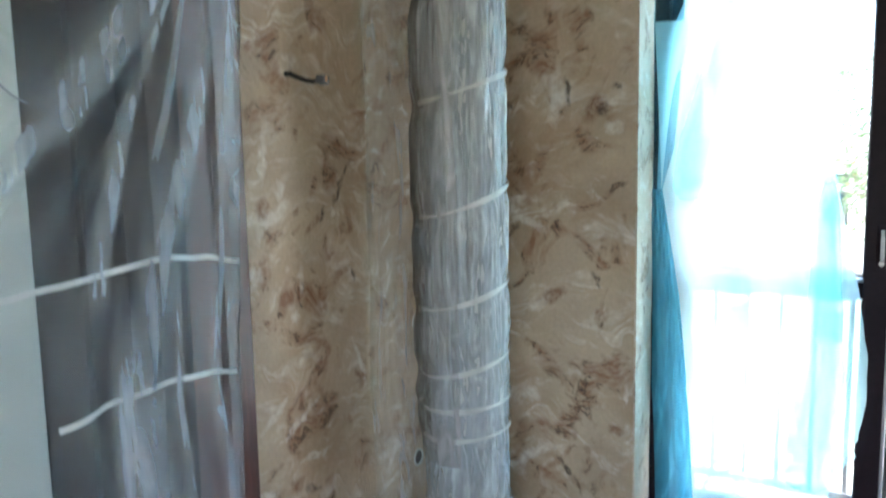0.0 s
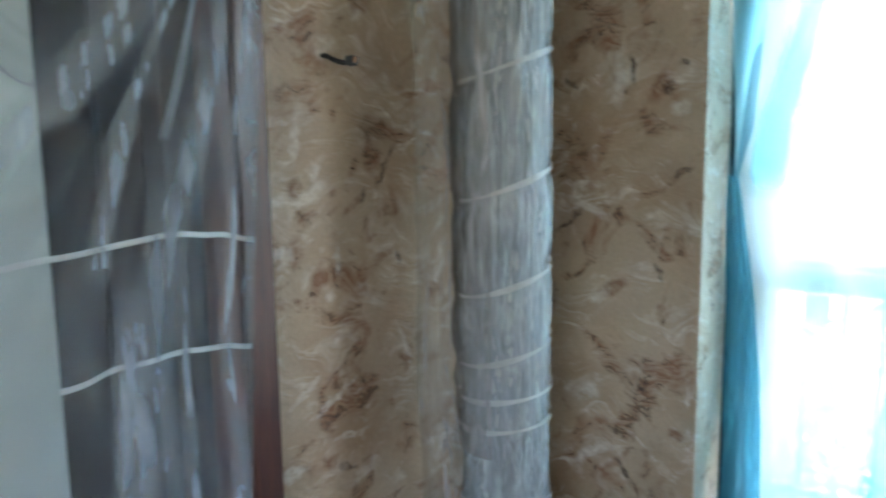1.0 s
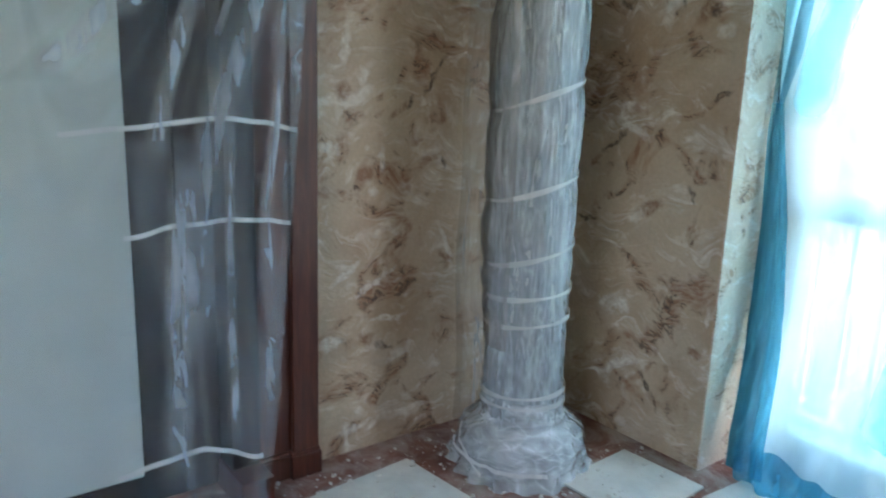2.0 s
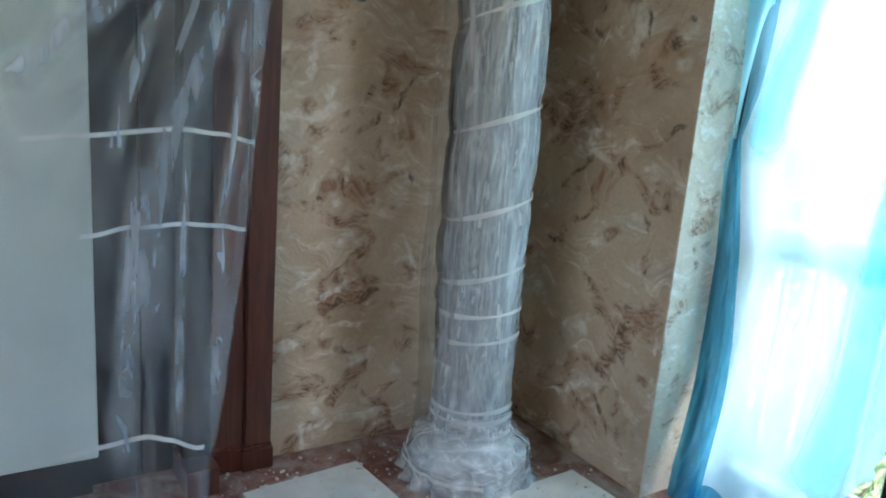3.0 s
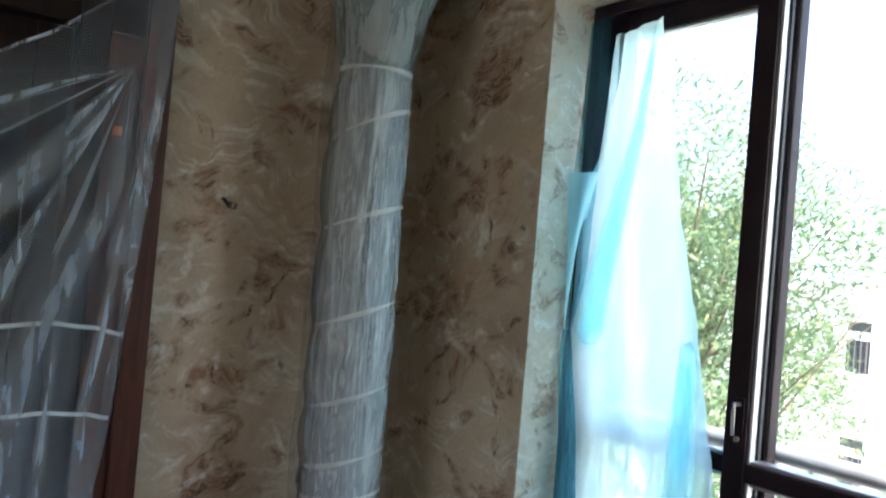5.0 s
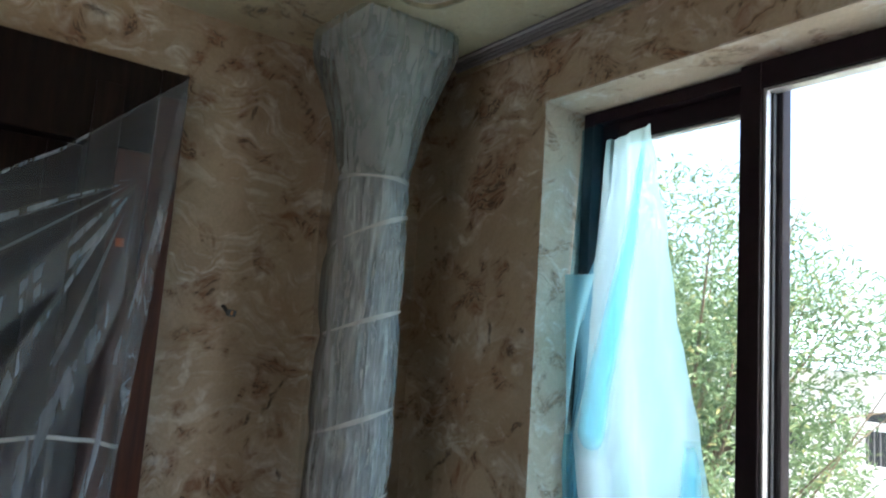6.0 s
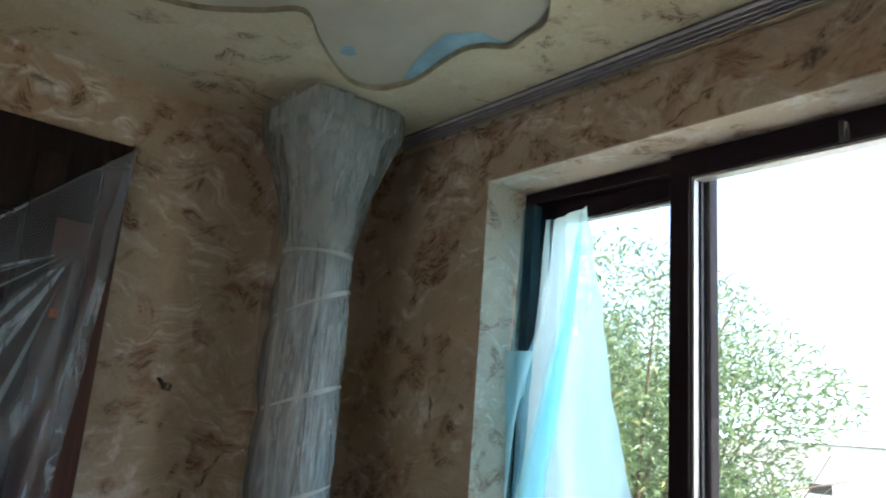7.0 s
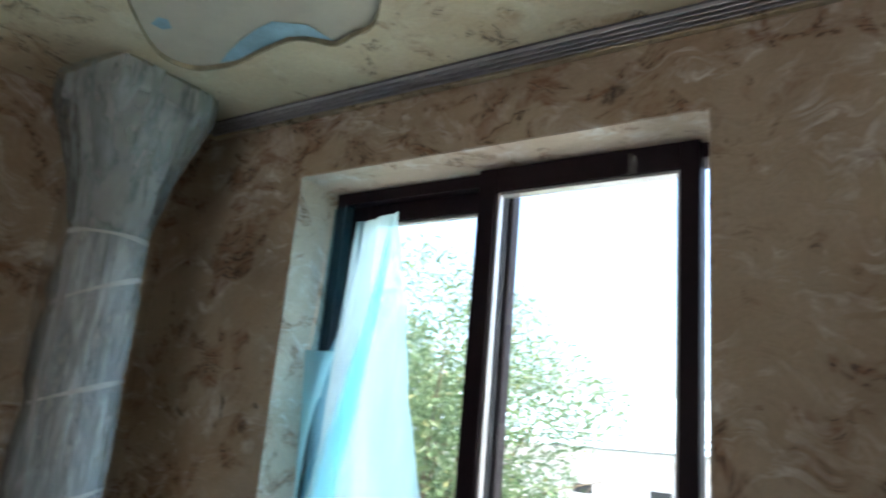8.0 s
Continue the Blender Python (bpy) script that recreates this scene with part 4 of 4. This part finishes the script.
def sash(x0, x1, y0, y1, z0, z1, stile_l, stile_r, top, bottom, bar):
    """A glazed sash with a glazing bar, beads and two panes."""
    s = part("sash", box((x0, y0, z0), (x0 + stile_l, y1, z1), 0.004), M_FRAME, window)
    part("stile", box((x1 - stile_r, y0, z0), (x1, y1, z1), 0.004), M_FRAME, s)
    part("top_rail", box((x0 + stile_l, y0 + 0.001, z1 - top), (x1 - stile_r, y1 - 0.001, z1), 0.003), M_FRAME, s)
    part("bottom_rail", box((x0 + stile_l, y0 + 0.001, z0), (x1 - stile_r, y1 - 0.001, z0 + bottom), 0.003), M_FRAME, s)
    part("glazing_bar", box((x0 + stile_l, y0 + 0.001, bar - 0.027), (x1 - stile_r, y1 - 0.001, bar + 0.027), 0.003), M_FRAME, s)
    gx0, gx1 = x0 + stile_l, x1 - stile_r
    ym = y1 - 0.012
    for za, zb in ((z0 + bottom, bar - 0.027), (bar + 0.027, z1 - top)):
        part("pane", box((gx0, ym, za), (gx1, ym + 0.004, zb)), M_GLASS, s).visible_shadow = False
        w = 0.012
        for a, b in (((gx0, y0 + 0.012, za), (gx0 + w, ym, zb)), ((gx1 - w, y0 + 0.012, za), (gx1, ym, zb)),
                     ((gx0 + w, y0 + 0.012, za), (gx1 - w, ym, za + w)), ((gx0 + w, y0 + 0.012, zb - w), (gx1 - w, ym, zb))):
            part("bead", box(a, b, 0.003), M_BEAD, s)
        for a, b in (((gx0 + w, ym - 0.016, za), (gx0 + w + 0.007, ym - 0.001, zb)), ((gx1 - w - 0.007, ym - 0.016, za), (gx1 - w, ym - 0.001, zb))):
            part("seal", box(a, b, 0.001), M_GROOVE, s)
    return s


sash(OX0 + 0.055, 0.155, FY + 0.045, FY + 0.095, 0.03, OTOP - 0.055, 0.088, 0.085, 0.075, 0.10, 0.955)
near = sash(0.055, 0.818, FY - 0.035, FY + 0.035, 0.03, OTOP - 0.0075, 0.072, 0.058, 0.085, 0.11, 0.965)
hd = part("handle_plate", box((0.088, FY - 0.041, 1.045), (0.118, FY - 0.034, 1.185), 0.003), M_FRAME, near, "worn dark handle plate")
part("handle", tube([(0.103, FY - 0.041, 1.165), (0.103, FY - 0.070, 1.168), (0.103, FY - 0.074, 1.15), (0.104, FY - 0.072, 1.075)], 0.006, 10), M_CHROME, near, "worn steel lever handle", smooth=True)
part("lock", tube([(0.103, FY - 0.040, 1.062), (0.103, FY - 0.050, 1.062)], 0.008, 12), M_CHROME, near)
thing("tape_scrap", sheet(lambda u, v: (0.43 + 0.035 * u - 0.02 * v, FY + 0.018, 2.20 + 0.012 * u + 0.042 * v), 3, 3), M_STICKER, "small beige sticker on the window pane", "sticker")
thing("tape_scrap", sheet(lambda u, v: (0.60 + 0.03 * u, FY - 0.040 + 0.004 * v * math.sin(5 * u), 2.45 + 0.075 * v * (1 - 0.3 * u)), 4, 6), M_WALLFILM, "clear tape scrap hanging on the window sash", "tape")

# ---- blue plastic sheet before the window ----
drape = empty("blue_plastic_sheet", "thin translucent blue plastic sheet hanging before the window", "plastic sheet", (-0.3, FY - 0.06, 0))
EDGE_R = [(0.0, -0.02), (0.12, -0.03), (0.30, -0.02), (0.42, 0.05), (0.60, 0.08), (0.78, 0.075), (1.0, 0.038), (1.28, -0.025), (1.43, -0.055), (1.72, -0.135), (2.05, -0.19), (2.40, -0.265)]
EDGE_L = [(0.0, -0.52), (0.14, -0.555), (0.56, -0.61), (0.8, -0.622), (1.25, -0.622), (1.72, -0.622), (1.86, -0.58), (1.95, -0.54), (2.3, -0.525), (2.41, -0.515)]
EDGE_G = [(0.0, -0.55), (0.15, -0.585), (0.56, -0.632), (1.9, -0.636), (2.41, -0.632)]


BILLOW = [(0.0, 0.0), (0.9, 0.0), (1.2, 0.035), (1.5, 0.01), (1.9, 0.03), (2.2, 0.01), (2.41, 0.0)]


def drape_point(u, v, lift=0.0):
    z = 0.02 + 2.39 * v
    xl, xr = line(z, EDGE_L), line(z, EDGE_R)
    xr += 0.012 * n3(z * 9, 1.0, 0.0) + (0.02 * n3(z * 30, 2.0, 0.0) if z < 0.5 else 0)
    x = xl + (xr - xl) * u
    hang = 1 - v
    y = FY + 0.004 - 0.066 * u - 0.19 * max(0.0, 0.55 - z) ** 1.5 * 2.0
    y += (0.003 + 0.012 * hang) * math.sin(u * 17 + 2.2 * n3(u * 2, z * 0.8, 5.0)) + 0.012 * n3(u * 5, z * 1.5, 8.0)
    y -= line(z, BILLOW) * (1 - u) ** 2
    y = min(y, FY - 0.010 if x < -0.49 else FY + 0.03 if x < 0.03 else FY - 0.045)
    z2 = z + (0.03 * n3(u * 7, 0, 3) if v < 0.02 else 0.0)
    return (x, y - lift, max(0.006, z2))


part("film", sheet(drape_point, 90, 130), M_BLUE, drape, smooth=True)


def stripe(u, v):
    z = 1.22 + 1.18 * v
    x0 = line(z, [(1.22, -0.60), (1.48, -0.565), (1.69, -0.497), (2.0, -0.400), (2.40, -0.312)])
    x1 = line(z, [(1.22, -0.42), (1.48, -0.392), (1.69, -0.352), (2.0, -0.313), (2.40, -0.292)])
    x = x0 + (x1 - x0) * u
    return (x, FY - 0.055 + 0.012 * math.sin(u * 3.1), z)


part("fold", sheet(stripe, 10, 60, mapped=True), M_BLUEFOLD, drape, "doubled blue fold", smooth=True)


def stripe_low(u, v):
    z = 0.25 + 1.1 * v
    x0 = line(z, [(0.25, -0.24), (0.7, -0.15), (1.35, -0.09)])
    x1 = line(z, [(0.25, 0.02), (0.7, 0.04), (1.35, -0.02)])
    x = x0 + (x1 - x0) * u
    return (x, FY - 0.095 - 0.17 * max(0.0, 0.55 - z) ** 1.5 * 2.0 + 0.014 * math.sin(u * 5 + z * 2), z)


part("fold", sheet(stripe_low, 10, 60, mapped=True), M_BLUEFOLD, drape, "doubled blue fold", smooth=True)


def flap(u, v):
    z = 1.89 - v * (0.17 + 0.42 * (1 - u) ** 2)
    x = -0.622 + 0.12 * u * (1 - 0.5 * v) + 0.03 * v
    return (x, FY - 0.060 - 0.03 * (1 - u) + 0.012 * math.sin(3 * u + 2 * v), z)


part("flap", sheet(flap, 14, 30), M_BLUE, drape, "loose turned-over blue flap", smooth=True)


def side_gather(z0, z1, widths):
    """The sheet's bunched edge along the jamb, from z0 up to z1."""
    def f(u, v):
        z = z0 + (z1 - z0) * v
        x = line(z, EDGE_G) + line(z, widths) * u
        y = FY - 0.020 - 0.9 * line(z, BILLOW) * (1 - u) - 0.012 * min(1.0, u * 2) - 0.19 * max(0.0, 0.6 - z) ** 1.5 * 2.0
        y += 0.010 * math.sin(u * 13 + 2 * n3(z * 2, 0, 1)) * u + 0.006 * n3(u * 9, z * 4, 3) * u
        return (max(x, OX0 + 0.010), y, z)
    return sheet(f, 30, 80)


part("side_gather", side_gather(0.05, 1.30, [(0.05, 0.14), (0.6, 0.13), (0.9, 0.10), (1.15, 0.06), (1.30, 0.035)]), M_BLUEUNLIT, drape, "gathered blue edge, coloured darker for missing backlight", smooth=True)
part("side_film", side_gather(1.30, 2.47, [(1.30, 0.035), (1.45, 0.075), (1.8, 0.10), (2.47, 0.115)]), M_BLUESIDE, drape, "clear blue edge stretched over the dark frame, coloured darker without backlight", smooth=True)


def low_gather(u, v):
    x, y, z = drape_point(u * 0.97, 0.0)
    top = 0.13 + 0.05 * n3(u * 5, 2.0, 0.0) - 0.03 * u
    z = 0.008 + top * v
    x, y, _ = drape_point(u * 0.97, z / 2.39)
    return (x - 0.01, y - 0.022 - 0.012 * math.sin(u * 33 + v * 3) * (1 - v), z)


part("low_gather", sheet(low_gather, 70, 12), M_BLUEUNLIT, drape, "blue hem resting on the floor, coloured darker for missing backlight", smooth=True)

# ---- loose things on the floor ----


def board(x, y, turn, w, d, lift, label):
    ob = empty("board", label, "board", (x, y, 0), group="boards lying on the floor")
    b = box((-w / 2, -d / 2, lift), (w / 2, d / 2, lift + 0.009), 0.001)
    bmesh.ops.transform(b, matrix=Matrix.Translation((x, y, 0)) @ Matrix.Rotation(radians(turn), 4, "Z"), verts=b.verts)
    part("face", b, M_BOARD, ob)
    c = box((-w / 2 + 0.002, -d / 2 + 0.002, 0.0), (w / 2 - 0.002, d / 2 - 0.002, lift), 0.0)
    bmesh.ops.transform(c, matrix=Matrix.Translation((x, y, 0)) @ Matrix.Rotation(radians(turn), 4, "Z"), verts=c.verts)
    part("core", c, M_BOARDEDGE, ob)


board(-1.03, 1.50, 5, 0.46, 0.44, 0.004, "dusty off-white board offcut lying on the floor")
board(-0.71, 2.24, 3, 0.33, 0.37, 0.004, "dusty pale board offcut beside the column foot")
board(-0.36, 2.50, -4, 0.30, 0.28, 0.003, "dusty pale board offcut before the window")

rng = random.Random(4)
crumbs = bmesh.new()
for k in range(520):
    zone = k % 3
    if zone == 0:
        x, y = rng.uniform(-1.40, -0.9), rng.uniform(1.2, 2.0)
    elif zone == 1:
        a, r = rng.uniform(-2.6, 1.2), rng.uniform(0.25, 0.5)
        x, y = CX + r * math.cos(a), CY + r * math.sin(a)
    else:
        x, y = rng.uniform(-0.95, -0.3), rng.uniform(2.0, 2.7)
    if x < WX + 0.03 or (y > WY - 0.02 and x < OX0 + 0.02):
        continue
    s = rng.choice((0.002, 0.0025, 0.003, 0.004, 0.005, 0.009))
    m = Matrix.Translation((x, y, s * 0.35 + (0.0135 if -1.25 < x < -0.82 and 1.29 < y < 1.71 or -0.86 < x < -0.56 and 2.07 < y < 2.41 else 0))) @ Euler((rng.random() * 0.5, rng.random() * 0.5, rng.random() * 6)).to_matrix().to_4x4() @ Matrix.Diagonal((s * rng.uniform(0.6, 1.6), s, s * 0.5, 1))
    bmesh.ops.create_icosphere(crumbs, subdivisions=1, radius=1.0, matrix=m)
thing("plaster_crumbs", crumbs, M_PLASTERBIT, "white plaster crumbs scattered over the dusty floor", "debris", kind="stuff")

# ---- balcony ----
BY = 3.09
balcony = tagged(new("balcony_slab", mesh_of("balcony_slab", box((-2.2, WY + 0.24, -0.22), (2.6, BY + 0.08, -0.02), 0.01), M_CONCRETE)), "grey concrete balcony slab", "balcony", kind="structure")
rail = empty("balcony_railing", "grey metal balcony railing with upright bars", "railing", (0, BY, -0.02))
part("handrail", tube([(-2.15, BY, 0.965), (2.55, BY, 0.965)], 0.032, 16), M_RAIL, rail, smooth=True)
part("bottom_rail", box((-2.15, BY - 0.015, 0.08), (2.55, BY + 0.015, 0.11), 0.003), M_RAIL, rail)
part("post", box((-2.15, BY - 0.02, -0.02), (-2.11, BY + 0.02, 0.95), 0.004), M_RAIL, rail)
part("post", box((2.51, BY - 0.02, -0.02), (2.55, BY + 0.02, 0.95), 0.004), M_RAIL, rail)
bar_mesh = mesh_of("bar", box((-0.009, -0.009, 0.11), (0.009, 0.009, 0.94), 0.002), M_RAIL)
for k in range(37):
    o = new("bar", bar_mesh)
    o.parent = rail
    o.location = (-2.05 + 0.122 * k, 0, 0.02)

# ---- outside ----
gb = bmesh.new()
bmesh.ops.create_grid(gb, x_segments=2, y_segments=2, size=400, matrix=Matrix.Translation((0, 350, -4.2)))
thing("ground", gb, M_GROUND, "grey-green yard ground", "ground", kind="structure")


def house(name, x0, x1, y0, y1, zt, label, wins, roof_h):
    h = empty(name, label, "building", ((x0 + x1) / 2, y0, -4.2))
    part("wall", box((x0, y0, -4.2), (x1, y1, zt), 0.02), M_FACADE, h)
    b = bmesh.new()
    e = 0.5
    vs = [b.verts.new(c) for c in ((x0 - e, y0 - e, zt), (x1 + e, y0 - e, zt), (x1 + e, y1 + e, zt), (x0 - e, y1 + e, zt), (x0 - e, (y0 + y1) / 2, zt + roof_h), (x1 + e, (y0 + y1) / 2, zt + roof_h))]
    for f in ((0, 1, 5, 4), (2, 3, 4, 5), (0, 4, 3), (1, 2, 5), (3, 2, 1, 0)):
        b.faces.new([vs[i] for i in f])
    part("roof", b, M_ROOF, h)
    part("cornice", box((x0 - 0.15, y0 - 0.25, zt - 0.25), (x1 + 0.15, y0, zt - 0.02), 0.03), M_FACADE, h)
    for x, z, w, t in wins:
        wdw = part("window", boxes([((x - w / 2, y0 - 0.03, z), (x - w / 2 + 0.05, y0 + 0.02, z + t)), ((x + w / 2 - 0.05, y0 - 0.03, z), (x + w / 2, y0 + 0.02, z + t)),
                                    ((x - w / 2 + 0.05, y0 - 0.03, z + 0.62 * t), (x + w / 2 - 0.05, y0 + 0.02, z + 0.78 * t)), ((x - w / 2 + 0.05, y0 - 0.03, z + t - 0.05), (x + w / 2 - 0.05, y0 + 0.02, z + t))], 0.005), M_FACADE, h)
        part("pane", box((x - w / 2 + 0.05, y0 - 0.02, z + 0.78 * t), (x + w / 2 - 0.05, y0 - 0.01, z + t - 0.05)), M_DARKGLASS, wdw)
        part("pane", box((x - w / 2 + 0.05, y0 - 0.02, z), (x + w / 2 - 0.05, y0 - 0.01, z + 0.62 * t)), M_DARKGLASS, wdw)
        for k in range(4):
            xb = x - w / 2 + 0.05 + (w - 0.1) * (k + 0.5) / 4
            part("grille_bar", box((xb - 0.012, y0 - 0.05, z), (xb + 0.012, y0 - 0.03, z + 0.62 * t)), M_SHUTTER, wdw)
        part("sill", box((x - w / 2 - 0.06, y0 - 0.12, z - 0.07), (x + w / 2 + 0.06, y0 - 0.002, z), 0.01), M_FACADE, wdw)


house("white_house", -16.0, 9.0, 20.0, 28.0, 1.85, "white rendered two-storey house across the yard",
      [(-13.2 + 2.1 * k, z, 0.66, 1.30) for k in range(11) for z in (-0.35, -3.2)], 1.7)


def cable_span(x0, x1, y, z, sag):
    return tube([(x0 + (x1 - x0) * i / 14, y, z - sag * (1 - (2 * i / 14 - 1) ** 2)) for i in range(15)], 0.014, 6)


for dz in (0.0, 0.16):
    thing("overhead_cable", cable_span(-18, 12, 17.0, 2.35 + dz, 0.4), M_CABLE, "thin dark overhead cable before the house", "cable", group="overhead cables")


def tree(x, y, ground, top, spread, seed, label, leaves, leaf=0.12, reach=None, thin_from=99.0, low=0.25, back=-99.0):
    """Tapered trunk, forked limbs and a ragged crown of single leaves."""
    r = random.Random(seed)
    t = empty("tree", label, "tree", (x, y, ground))
    h = top - ground
    part("trunk", tube([(x + 0.15 * math.sin(k * 1.3), y + 0.1 * math.cos(k * 1.7), ground + h * 0.55 * k / 6) for k in range(7)], 0.20, 10, 0.45), M_BARK, t, smooth=True)
    lb = bmesh.new()
    tips = []
    for k in range(34):
        z0 = ground + h * r.uniform(low, 0.55)
        a = r.uniform(0, 2 * math.pi)
        up = r.uniform(0.15, 1.0)
        zt = z0 + (top - z0) * up * r.uniform(0.75, 1.0)
        out = spread * (1 - 0.62 * max(0, (zt - ground) / h - 0.45)) * r.uniform(0.55, 1.05) * (1.15 - 0.5 * up)
        p0, p2 = Vector((x, y, z0)), Vector((x + out * math.cos(a), y + out * math.sin(a), zt))
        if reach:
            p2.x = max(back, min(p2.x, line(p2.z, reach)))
        mid = p0.lerp(p2, 0.5) + Vector((0, 0, 0.15 * h * r.uniform(-0.2, 0.6)))
        pts = [p0.lerp(mid, s / 4).lerp(mid.lerp(p2, s / 4), s / 4) for s in range(5)]
        limb = tube(pts, 0.04, 6, 0.15)
        me = bpy.data.meshes.new("limb")
        limb.to_mesh(me)
        limb.free()
        lb.from_mesh(me)
        bpy.data.meshes.remove(me)
        tips += [(pts[2], 0.75), (pts[3], 1.0), (pts[4], 0.9), (p2 + Vector((r.gauss(0, 0.35), r.gauss(0, 0.35), r.gauss(0, 0.3))), 0.65)]
    part("limbs", lb, M_BARK, t)
    verts, faces = [], []
    for k in range(leaves):
        c, s = r.choice(tips)
        q = c + Vector((r.gauss(0, 0.42 * s), r.gauss(0, 0.42 * s), r.gauss(0, 0.36 * s)))
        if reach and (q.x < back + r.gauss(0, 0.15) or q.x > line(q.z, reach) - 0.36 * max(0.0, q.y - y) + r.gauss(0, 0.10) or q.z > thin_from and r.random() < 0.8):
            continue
        m = Euler((r.uniform(-0.9, 0.9), r.uniform(-0.9, 0.9), r.uniform(0, 6.28))).to_matrix()
        L, W = leaf * r.uniform(0.6, 1.25), leaf * r.uniform(0.2, 0.34)
        i = len(verts)
        for v in ((-L / 2, 0, 0), (0, -W / 2, 0.012), (L / 2, 0, -0.02), (0, W / 2, 0.012)):
            verts.append(tuple(q + m @ Vector(v)))
        faces += [(i, i + 1, i + 2), (i, i + 2, i + 3)]
    me = bpy.data.meshes.new("crown")
    me.from_pydata(verts, [], faces)
    me.materials.append(M_LEAF)
    ob = new("crown", me)
    ob.parent = t
    ob.matrix_parent_inverse = Matrix.Translation(-t.location)


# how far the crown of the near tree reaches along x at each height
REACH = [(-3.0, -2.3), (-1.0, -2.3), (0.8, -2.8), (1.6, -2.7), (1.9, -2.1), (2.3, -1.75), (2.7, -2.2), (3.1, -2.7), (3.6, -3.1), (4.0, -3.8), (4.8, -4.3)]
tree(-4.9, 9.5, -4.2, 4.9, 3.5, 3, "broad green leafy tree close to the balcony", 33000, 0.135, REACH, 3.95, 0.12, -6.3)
tree(-9.0, 13.5, -4.2, 3.9, 2.3, 8, "green leafy tree farther across the yard", 12000, 0.19)
tree(1.2, 17.0, -4.2, 4.6, 2.6, 12, "thin green tree before the white house", 7000, 0.19)
# added foliage that dims the light behind the blue sheet's lower part
tree(-1.9, 6.6, -4.2, 0.1, 1.9, 21, "low green bushy tree added below the balcony to dim the sheet's backlight", 12000, 0.13, None, 99.0, 0.15)
